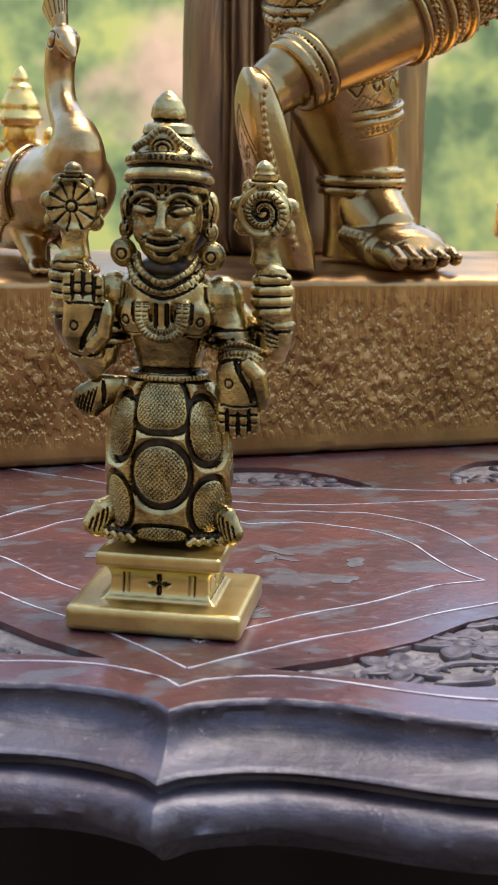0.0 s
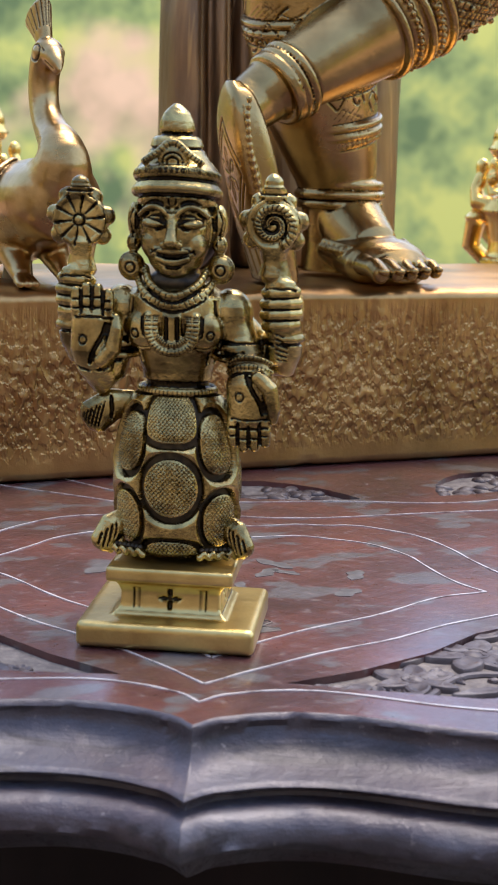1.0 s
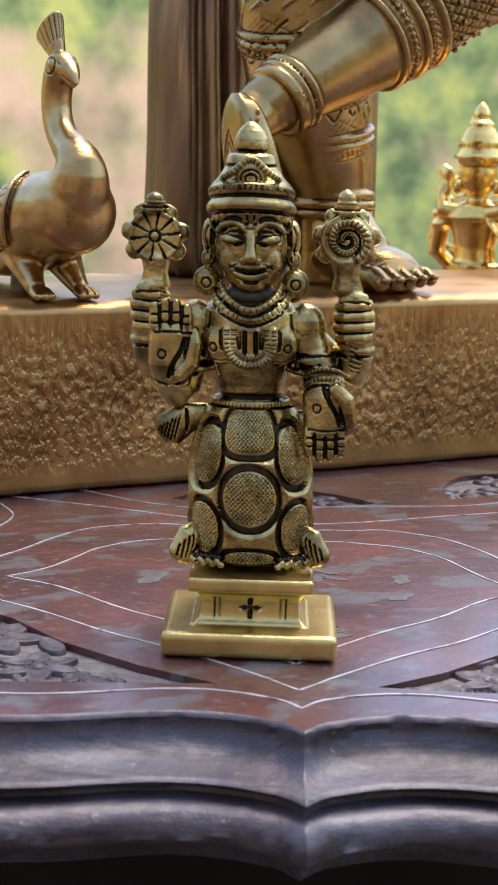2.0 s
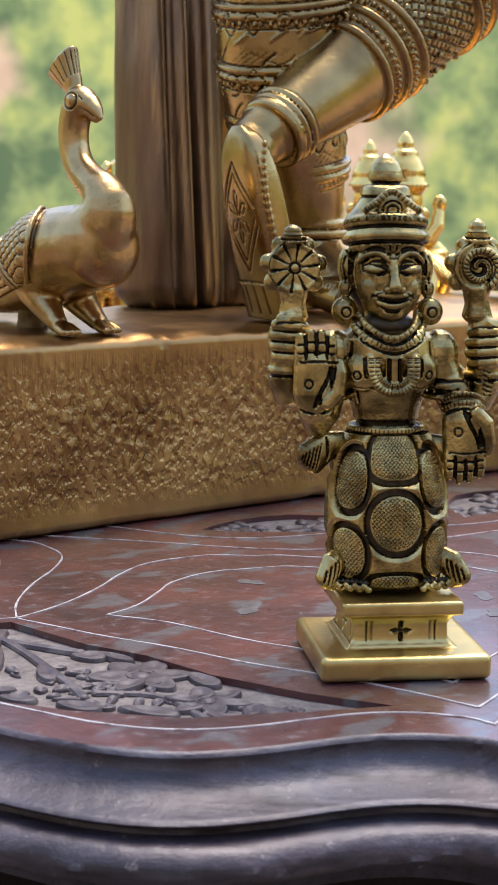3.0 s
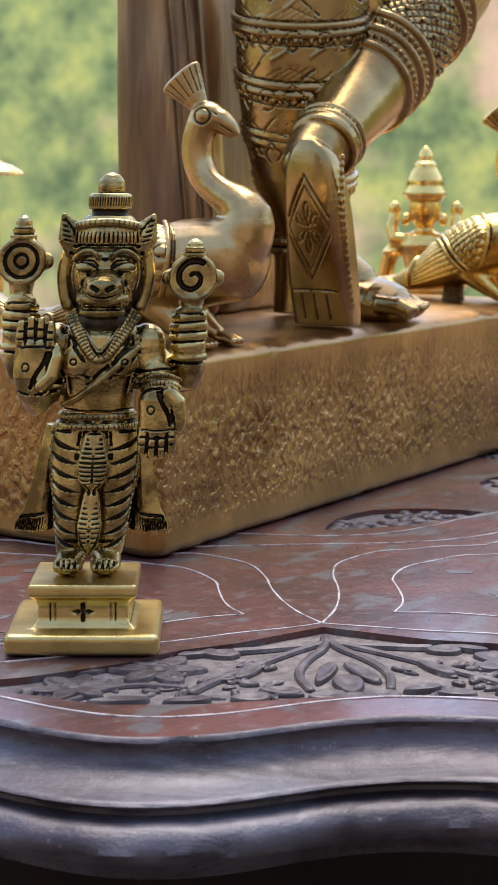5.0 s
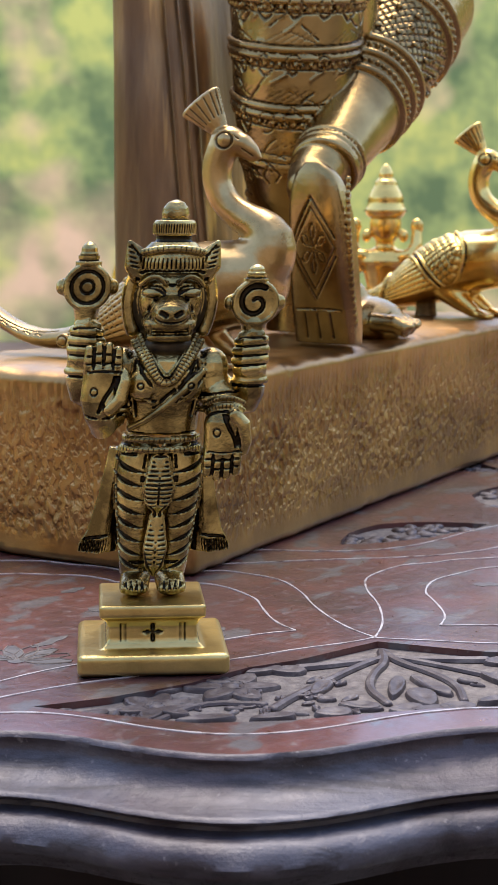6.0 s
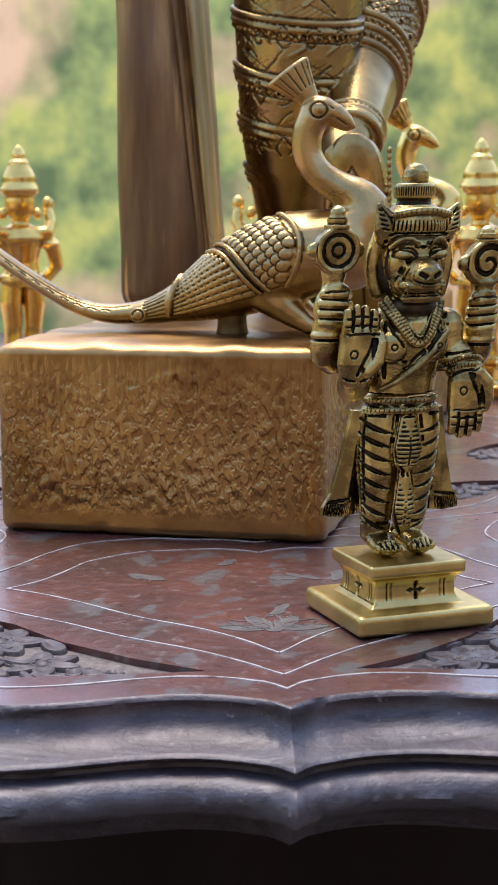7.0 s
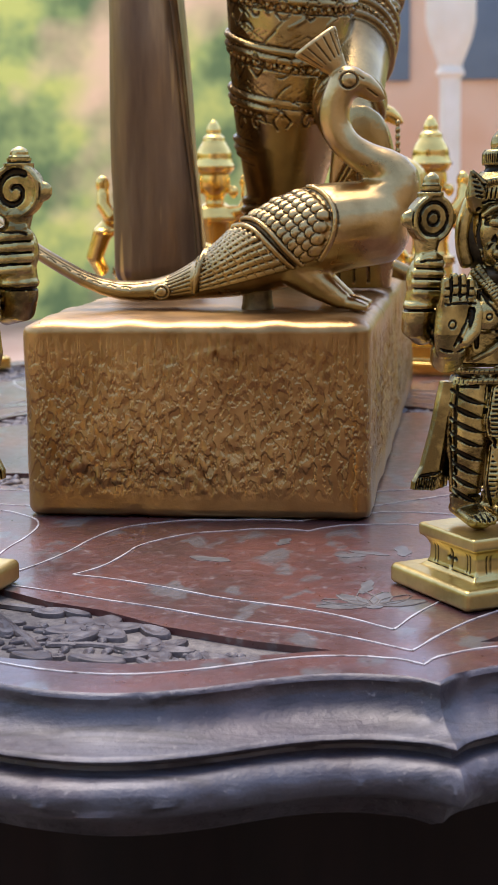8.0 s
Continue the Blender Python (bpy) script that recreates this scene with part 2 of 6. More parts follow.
TEAL, nt, bs = mat("slate_shutter")
nt.links.new(ramp(nt, noise_of(nt, 3.0), [(0.3, (0.10, 0.12, 0.14)), (0.7, (0.15, 0.18, 0.19))]), bs.inputs["Base Color"])


# ---- mesh tools; builders work in millimetres ----
from mathutils.kdtree import KDTree

MM = 0.001


class Mass:
    """Collects vertices and faces of one mesh, with a material number for each face."""

    def __init__(self, engrave=False):
        self.v, self.f, self.m = [], [], []
        self.cuts, self.patina, self.engrave = [], [], engrave

    def grid(self, rows, closed=True, ends=True, m=0):
        n, b = len(rows[0]), len(self.v)
        for r in rows:
            self.v.extend(tuple(p) for p in r)
        for i in range(len(rows) - 1):
            for j in range(n if closed else n - 1):
                k = (j + 1) % n
                self.f.append((b + i * n + j, b + i * n + k, b + (i + 1) * n + k, b + (i + 1) * n + j))
                self.m.append(m)
        if ends and closed:
            self.f.append(tuple(b + j for j in range(n))[::-1])
            self.f.append(tuple(b + (len(rows) - 1) * n + j for j in range(n)))
            self.m += [m, m]

    def tube(self, pts, radii, n=10, m=0, flat=1.0, side=None, dome=True, ring=False):
        """A round limb along pts; radii one for each point; flat squeezes it across side."""
        P = [Vector(p) for p in pts]
        if not hasattr(radii, "__len__"):
            radii = [radii] * len(P)
        T = []
        for i in range(len(P)):
            if ring:
                d = P[(i + 1) % len(P)] - P[i - 1]
            else:
                d = P[min(i + 1, len(P) - 1)] - P[max(i - 1, 0)]
            T.append(d.normalized() if d.length > 1e-9 else Vector((0, 0, 1)))
        if m == 1 and self.engrave:
            for i in range(len(P) if ring else len(P) - 1):
                k = (i + 1) % len(P)
                n = max(1, int((P[k] - P[i]).length / 0.22))
                self.cuts += [(P[i].lerp(P[k], q / n), radii[i] + (radii[k] - radii[i]) * q / n) for q in range(n + 1)]
            return
        if self.engrave and m == 0:
            n = max(n, min(int(6.3 * max(radii) / 0.8), 96))
        ref = Vector(side) if side else (Vector((0, 1, 0)) if abs(T[0].y) < 0.9 else Vector((1, 0, 0)))
        rows = []
        seq = [(P[i], T[i], radii[i]) for i in range(len(P))]
        if ring:
            seq.append(seq[0])
        elif dome:
            a, b = seq[0], seq[-1]
            seq = [(a[0] - a[1] * a[2] * 0.55, a[1], a[2] * 0.45), (a[0] - a[1] * a[2] * 0.3, a[1], a[2] * 0.82)] + seq + \
                  [(b[0] + b[1] * b[2] * 0.3, b[1], b[2] * 0.82), (b[0] + b[1] * b[2] * 0.55, b[1], b[2] * 0.45)]
        for p, t, r in seq:
            ref = (ref - t * ref.dot(t))
            ref = ref.normalized() if ref.length > 1e-6 else t.orthogonal().normalized()
            w = t.cross(ref)
            rows.append([p + (w * math.cos(2 * math.pi * j / n) + ref * flat * math.sin(2 * math.pi * j / n)) * r for j in range(n)])
        self.grid(rows, True, not ring, m)

    def ball(self, c, r, n=12, k=8, m=0, turn=None):
        r = r if hasattr(r, "__len__") else (r, r, r)
        c, rows = Vector(c), []
        for i in range(k + 1):
            a = math.pi * min(max(i / k, 0.02), 0.98)
            ring = [Vector((r[0] * math.sin(a) * math.cos(2 * math.pi * j / n), r[1] * math.sin(a) * math.sin(2 * math.pi * j / n), -r[2] * math.cos(a))) for j in range(n)]
            rows.append([c + (turn @ p if turn else p) for p in ring])
        self.grid(rows, True, True, m)

    def lathe(self, c, prof, n=20, m=0, squash=1.0):
        self.grid([[(c[0] + r * math.cos(2 * math.pi * j / n), c[1] + squash * r * math.sin(2 * math.pi * j / n), c[2] + z) for j in range(n)] for r, z in prof], True, True, m)

    def coin(self, c, r, axis, thick=1.2, n=20, m=0):
        """A round plate facing along axis."""
        t = Vector(axis).normalized()
        u = t.orthogonal().normalized()
        w = t.cross(u)
        c = Vector(c)
        rows = []
        for d, q in ((-thick, 0.97), (thick * 0.6, 1.0), (thick, 0.93)):
            rows.append([c + t * d + (u * math.cos(2 * math.pi * j / n) + w * math.sin(2 * math.pi * j / n)) * r * q for j in range(n)])
        self.grid(rows, True, True, m)

    def slab(self, c, size, round_=0.8, m=0, taper=1.0, seg=3):
        """A block with rounded upright corners and soft top and bottom edges."""
        hx, hy, hz = size[0] / 2, size[1] / 2, size[2] / 2
        rows = []
        for z, ins in ((-hz, round_ * 0.5), (-hz + round_ * 0.5, 0), (hz - round_ * 0.7, 0), (hz - round_ * 0.2, round_ * 0.3), (hz, round_ * 0.9)):
            k = taper if z > 0 else 1.0
            row = []
            for sx, sy, a0 in ((1, 1, 0), (-1, 1, 90), (-1, -1, 180), (1, -1, 270)):
                for q in range(seg + 1):
                    a = radians(a0 + 90 * q / seg)
                    row.append((c[0] + (sx * (hx - round_) + (round_ - ins) * math.cos(a)) * k, c[1] + (sy * (hy - round_) + (round_ - ins) * math.sin(a)) * k, c[2] + z))
            rows.append(row)
        self.grid(rows, True, True, m)

    def mesh(self, name, mats, scale=MM, smooth=40, weld=False):
        me = bpy.data.meshes.new(name)
        me.from_pydata([(x * scale, y * scale, z * scale) for x, y, z in self.v], [], self.f)
        for q in mats:
            me.materials.append(q)
        me.polygons.foreach_set("material_index", self.m)
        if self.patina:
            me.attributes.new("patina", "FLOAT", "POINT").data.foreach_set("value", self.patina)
        bm = bmesh.new()
        bm.from_mesh(me)
        if weld:
            bmesh.ops.remove_doubles(bm, verts=bm.verts, dist=2e-6)
        bmesh.ops.recalc_face_normals(bm, faces=bm.faces)
        bm.to_mesh(me)
        bm.free()
        me.shade_smooth()
        me.set_sharp_from_angle(angle=radians(smooth))
        return me


def fused(mass, voxel=0.8, rounds=6):
    """Melts the pieces of a mass into one skin with soft joins."""
    me = bpy.data.meshes.new("skin")
    me.from_pydata([tuple(p) for p in mass.v], [], mass.f)
    bm = bmesh.new()
    bm.from_mesh(me)
    bmesh.ops.recalc_face_normals(bm, faces=bm.faces)
    bm.to_mesh(me)
    bm.free()
    ob = bpy.data.objects.new("skin", me)
    scene.collection.objects.link(ob)
    mod = ob.modifiers.new("melt", "REMESH")
    mod.mode, mod.voxel_size = "VOXEL", voxel
    mod = ob.modifiers.new("soften", "SMOOTH")
    mod.factor, mod.iterations = 0.5, rounds
    done = ob.evaluated_get(bpy.context.evaluated_depsgraph_get()).data
    out = Mass()
    out.v = [tuple(v.co) for v in done.vertices]
    out.normals = [tuple(v.normal) for v in done.vertices]
    out.f = [tuple(p.vertices) for p in done.polygons]
    out.m = [0] * len(out.f)
    bpy.data.objects.remove(ob)
    bpy.data.meshes.remove(me)
    return out


def cast(mass, voxel, rounds=2, deep=1.0):
    """One casting: the brass pieces melt together, lines are cut into the skin and keep black patina, dark bodies stay as they are."""
    metal = Mass()
    metal.v = mass.v
    metal.f = [f for f, m in zip(mass.f, mass.m) if m == 0]
    out = fused(metal, voxel, rounds)
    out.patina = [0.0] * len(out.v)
    if mass.cuts:
        tree = KDTree(len(mass.cuts))
        for i, (p, r) in enumerate(mass.cuts):
            tree.insert(p, i)
        tree.balance()
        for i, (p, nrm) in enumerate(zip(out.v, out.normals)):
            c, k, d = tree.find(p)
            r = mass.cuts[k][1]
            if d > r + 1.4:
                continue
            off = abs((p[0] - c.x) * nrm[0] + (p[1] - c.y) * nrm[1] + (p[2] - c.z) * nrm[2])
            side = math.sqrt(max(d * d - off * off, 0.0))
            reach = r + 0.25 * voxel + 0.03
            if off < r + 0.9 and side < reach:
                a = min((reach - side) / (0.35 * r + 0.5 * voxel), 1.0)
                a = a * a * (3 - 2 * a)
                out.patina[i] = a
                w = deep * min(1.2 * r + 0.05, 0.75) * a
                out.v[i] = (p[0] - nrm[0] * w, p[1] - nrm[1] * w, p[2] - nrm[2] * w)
    n = len(out.v)
    out.v += [tuple(p) for p in mass.v]
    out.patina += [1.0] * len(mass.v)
    for f, m in zip(mass.f, mass.m):
        if m:
            out.f.append(tuple(i + n for i in f))
            out.m.append(m)
    used = sorted({i for f in out.f for i in f})
    where = {i: k for k, i in enumerate(used)}
    out.v = [out.v[i] for i in used]
    out.patina = [out.patina[i] for i in used]
    out.f = [tuple(where[i] for i in f) for f in out.f]
    return out


def part(name, mass, mats, parent, label="", smooth=40, weld=False):
    ob = new(name, mass.mesh(name, mats if isinstance(mats, (list, tuple)) else [mats], MM, smooth, weld))
    ob.parent = parent
    return tagged(ob, label)


def thing(name, mass, mats, m, label, category, group="", kind="", smooth=40):
    ob = new(name, mass.mesh(name, mats if isinstance(mats, (list, tuple)) else [mats], MM, smooth))
    ob.matrix_world = m
    return tagged(ob, label, category, group, kind)


def lerp_table(table, a):
    for (a0, r0), (a1, r1) in zip(table, table[1:]):
        if a <= a1:
            return r0 + (r1 - r0) * (a - a0) / (a1 - a0)
    return table[-1][1]


def smooth_line(pts, times=2):
    """Rounds a polyline, keeping its ends."""
    for _ in range(times):
        out = [pts[0]]
        for p, q in zip(pts, pts[1:]):
            out.append(tuple(0.75 * s + 0.25 * e for s, e in zip(p, q)))
            out.append(tuple(0.25 * s + 0.75 * e for s, e in zip(p, q)))
        out.append(pts[-1])
        pts = out
    return pts


# ---- table: eight-lobed top, centre at (146, 65) mm ----
CX, CY, AXIS = 146.0, 65.0, 28.6


def at(a, r, z=0.0):
    """Millimetres from an angle (degrees from -y towards -x) and a radius about the table's centre."""
    return (CX - r * math.sin(radians(a)), CY - r * math.cos(radians(a)), z)


def drift(a):
    """The drawn pattern wanders by a degree between the cusps."""
    return a + 1.25 * math.sin(radians(4.0 * (a - AXIS))) ** 2


EDGE = [(0, 316), (0.5, 312.6), (1, 310.4), (2.5, 307), (4.5, 306.3), (6.5, 309), (8.5, 313.5), (11, 317.5), (13, 318), (15.5, 315), (18, 309.5), (20, 305.5), (22.5, 303.8)]


def edge_radius(a, cusp=1.0):
    f = abs((a - AXIS + 22.5) % 45 - 22.5)
    w = 0.0 if f < 1.2 else 0.8
    s = (lerp_table(EDGE, f) + w * (lerp_table(EDGE, abs(f - 0.8)) + lerp_table(EDGE, min(f + 0.8, 22.5)))) / (1 + 2 * w)
    return 306.3 + (s - 306.3) * cusp


ANGLES = []
for k in range(8):
    for f in (-22.5, -21.5, -20.5, -19.5, -18.5, -17.5, -16.5, -15.5, -14.5, -13.5, -12.5, -11.5, -10.5, -9.5, -8.5, -7.5, -6.5, -5.5, -4.5, -3.5, -2.7, -2, -1.4, -0.9, -0.5, -0.2):
        ANGLES.append(AXIS + 45 * k + f)
    ANGLES.append(AXIS + 45 * k)
    ANGLES += [AXIS + 45 * k - f for f in (-0.2, -0.5, -0.9, -1.4, -2, -2.7, -3.5, -4.5, -5.5, -6.5, -7.5, -8.5, -9.5, -10.5, -11.5, -12.5, -13.5, -14.5, -15.5, -16.5, -17.5, -18.5, -19.5, -20.5, -21.5)]

table = new("carved_table")
tagged(table, "dark red lacquered wooden table with lobed edge, pale inlay and carving", "table")

PANEL_HALF = [(22.5, 234), (20, 240), (17, 248.5), (13.8, 255), (10.5, 268.5), (6.6, 281), (3.3, 290), (7.3, 293.5), (11.3, 298), (15.6, 296), (19, 292.5), (22.5, 290.5)]
INNER_HALF = [(0, 92), (6, 95), (11, 101), (14.5, 110), (16, 117), (10, 118.5), (0, 119.5)]


def panel_ring(k):
    """Outline of the carved panel between cusp k and the next."""
    half = PANEL_HALF
    one = [(AXIS + 45 * k + a, r) for a, r in half]
    two = [(AXIS + 45 * (k + 1) - a, r) for a, r in half]
    top, bottom = one[:7], one[7:]
    ring = [*reversed(top[0:1]), *[p for p in top[1:]], *bottom, *[p for p in reversed(two[7:])][1:], *[p for p in reversed(two[1:7])]]
    return [(drift(a), r) for a, r in ring]


def inner_ring(k):
    one = [(AXIS + 45 * k + a, r) for a, r in INNER_HALF]
    two = [(AXIS + 45 * k - a, r) for a, r in INNER_HALF]
    return one + two[-2:0:-1]


HOLES = [panel_ring(k) for k in range(8)] + [inner_ring(k) for k in range(8)]


def table_top():
    from mathutils.geometry import delaunay_2d_cdt
    pts, edges = [], []

    def loop(ps):
        b = len(pts)
        pts.extend(Vector(p[:2]) for p in ps)
        edges.extend((b + i, b + (i + 1) % len(ps)) for i in range(len(ps)))

    loop([at(a, edge_radius(a)) for a in ANGLES])
    for ring in HOLES:
        loop([at(a, r) for a, r in ring])
    for r in (60, 110, 140, 170, 200, 225):
        pts.extend(Vector(at(a, r)[:2]) for a in range(0, 360, 6))
    v, e, f, *_ = delaunay_2d_cdt(pts, edges, [], 1, 1e-4)

    def inside(p, ring):
        q, n = False, len(ring)
        for i in range(n):
            a, b = ring[i], ring[(i + 1) % n]
            if (a[1] > p.y) != (b[1] > p.y) and p.x < (b[0] - a[0]) * (p.y - a[1]) / (b[1] - a[1]) + a[0]:
                q = not q
        return q

    rings = [[at(a, r) for a, r in ring] for ring in HOLES]
    outer = [at(a, edge_radius(a)) for a in ANGLES]
    ms = Mass()
    ms.v = [(p.x, p.y, 0.0) for p in v]
    for t in f:
        c = (v[t[0]] + v[t[1]] + v[t[2]]) / 3
        if inside(c, outer) and not any(inside(c, g) for g in rings):
            ms.f.append(tuple(t))
            ms.m.append(0)
    for g in rings:
        ms.grid([[(x, y, 0.0) for x, y, _ in g], [(x, y, -2.6) for x, y, _ in g]], True, False, 0)
    part("tabletop", ms, TOP, table, "worn red-brown lacquered top", 30, True)


table_top()

# moulded rim: cove, groove, bold roll, underside
PROFILE = [(0.0, 0.0), (0.9, -0.3), (1.3, -1.0), (0.6, -2.4), (1.2, -4.0), (2.6, -5.7), (4.6, -7.0), (7.2, -7.9), (9.8, -8.5), (12.0, -8.8), (13.2, -9.0), (13.8, -9.5), (13.3, -10.2), (11.0, -10.8), (10.2, -11.6), (10.4, -12.5),
           (12.2, -12.7), (14.4, -12.6), (16.4, -13.0), (18.2, -14.0), (19.4, -15.4), (19.9, -17.0), (19.4, -18.6), (18.0, -19.9), (15.4, -21.0), (11.6, -22.2), (7.5, -24.0), (4.0, -28.5), (-6.0, -33.0), (-110.0, -33.0)]
rim = Mass()
rr = random.Random(21)
nicks = [(rr.uniform(0, 360), rr.uniform(0.15, 0.5), rr.uniform(0.3, 1.0)) for _ in range(60)]
for d, z in PROFILE:
    row = []
    for i, a in enumerate(ANGLES):
        b = ANGLES[(i + 1) % len(ANGLES)]
        p, q = Vector(at(a, edge_radius(a) + d, z)), Vector(at(b, edge_radius(b) + d, z))
        for s in range(4):
            c = p.lerp(q, s / 4)
            w = Vector((c.x - CX, c.y - CY, 0)).normalized()
            if z < -0.1 and d > 0:
                k = 0.22 if z > -12.4 else (0.45 if z > -17 else 1.1)
                e = k * (noise.noise(Vector((c.x * 0.11, c.y * 0.11, z * 0.3))) + 0.6 * noise.noise(Vector((c.x * 0.4, c.y * 0.4, z * 0.5))))
                if z < -18.5:
                    e -= 2.4 * max(0.0, noise.noise(Vector((c.x * 0.16, c.y * 0.16, 7.0))) - 0.12)
                if z > -1.2:
                    here = math.degrees(math.atan2(CX - c.x, CY - c.y)) % 360
                    for na, nw, nd in nicks:
                        if abs(here - na) < nw:
                            e -= nd * (1 - abs(here - na) / nw)
                c = c + w * e
                c.z += 0.5 * e
            row.append(tuple(c))
    rim.v.extend(row)
n_row = len(ANGLES) * 4
for i in range(len(PROFILE) - 1):
    for j in range(n_row):
        k = (j + 1) % n_row
        rim.f.append((i * n_row + j, i * n_row + k, (i + 1) * n_row + k, (i + 1) * n_row + j))
        rim.m.append(0)
rim_ob = part("rim_moulding", rim, RIM, table, "dark moulded rim with cove and roll", 50)
# drum added below the rim; the shade there is put into its near-black colour
UNDER, nt, bs = mat("base_shade_dark")
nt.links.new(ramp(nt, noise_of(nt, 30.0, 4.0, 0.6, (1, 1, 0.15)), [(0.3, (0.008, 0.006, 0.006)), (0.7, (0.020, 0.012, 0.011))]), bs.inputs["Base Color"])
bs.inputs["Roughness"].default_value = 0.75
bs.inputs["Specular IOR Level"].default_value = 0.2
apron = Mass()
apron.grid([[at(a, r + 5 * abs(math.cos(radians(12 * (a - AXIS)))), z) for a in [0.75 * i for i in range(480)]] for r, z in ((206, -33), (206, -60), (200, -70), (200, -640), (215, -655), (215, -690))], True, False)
part("base", apron, UNDER, table, "added near-black panelled drum base, shade under the table in its colour")


def inlay(pts, width=0.55, closed=False):
    ms = Mass()
    P = [Vector(p) for p in pts]
    n = len(P)
    left, right = [], []
    for i in range(n):
        if closed:
            d = P[(i + 1) % n] - P[i - 1]
        else:
            d = P[min(i + 1, n - 1)] - P[max(i - 1, 0)]
        w = Vector((-d.y, d.x, 0)).normalized() * width * (0.5 + 0.15 * math.sin(i * 1.7))
        left.append((*(P[i] + w)[:2], 0.22))
        right.append((*(P[i] - w)[:2], 0.22))
    for i in range(n if closed else n - 1):
        j = (i + 1) % n
        b = len(ms.v)
        for p in (left[i], left[j], right[j], right[i]):
            ms.v.append(p)
        ms.f.append((b, b + 1, b + 2, b + 3))
        ms.m.append(0)
        for p in (left[i], right[i], right[j], left[j]):
            ms.v.append((p[0], p[1], -0.3))
        ms.f += [(b, b + 1, b + 7, b + 4), (b + 3, b + 2, b + 6, b + 5)]
        ms.m += [0, 0]
    part("inlay_line", ms, INLAY, table, "pale inlaid line")


OUTER = [(0, 293), (2, 281), (6.5, 265.5), (11, 253), (15.3, 242), (18.5, 238), (22.5, 230)]
NECK = [(22.5, 230), (20.9, 216), (19.7, 195), (19.5, 180), (18.0, 163), (13.5, 152), (7, 151), (1.5, 153.5), (0, 155.5)]
BOT = [(0, 276), (2, 262), (6.5, 247), (11.5, 232.5), (14.6, 223.5), (17.4, 222)]
TOPI = [(17.4, 222), (16.0, 212), (15.2, 196), (14.8, 184), (11.5, 171), (6.5, 165), (1.5, 166.5), (0, 170)]
for k in range(8):
    for s in (1, -1):
        for half, keep in ((OUTER, 2), (NECK, 2), (BOT, 2), (TOPI, 2)):
            line = smooth_line(half, keep)
            inlay([at(drift(AXIS + 45 * k + s * a), r + 0.6 * math.sin(a * 0.9 + k)) for a, r in line], 0.52)
inlay([at(a, edge_radius(a) - 12.2) for a in ANGLES], 0.6, True)
inlay([at(a, 141 + 3.2 * math.cos(radians(8 * (a - AXIS)))) for a in range(0, 360, 2)], 0.5, True)
inlay([at(a, 124 + 4 * math.sin(radians(8 * (a - AXIS)))) for a in range(0, 360, 2)], 0.45, True)


def circle_at(x, y, r, z=-0.9, n=12):
    return [(x + r * math.cos(2 * math.pi * i / n), y + r * math.sin(2 * math.pi * i / n), z) for i in range(n)]


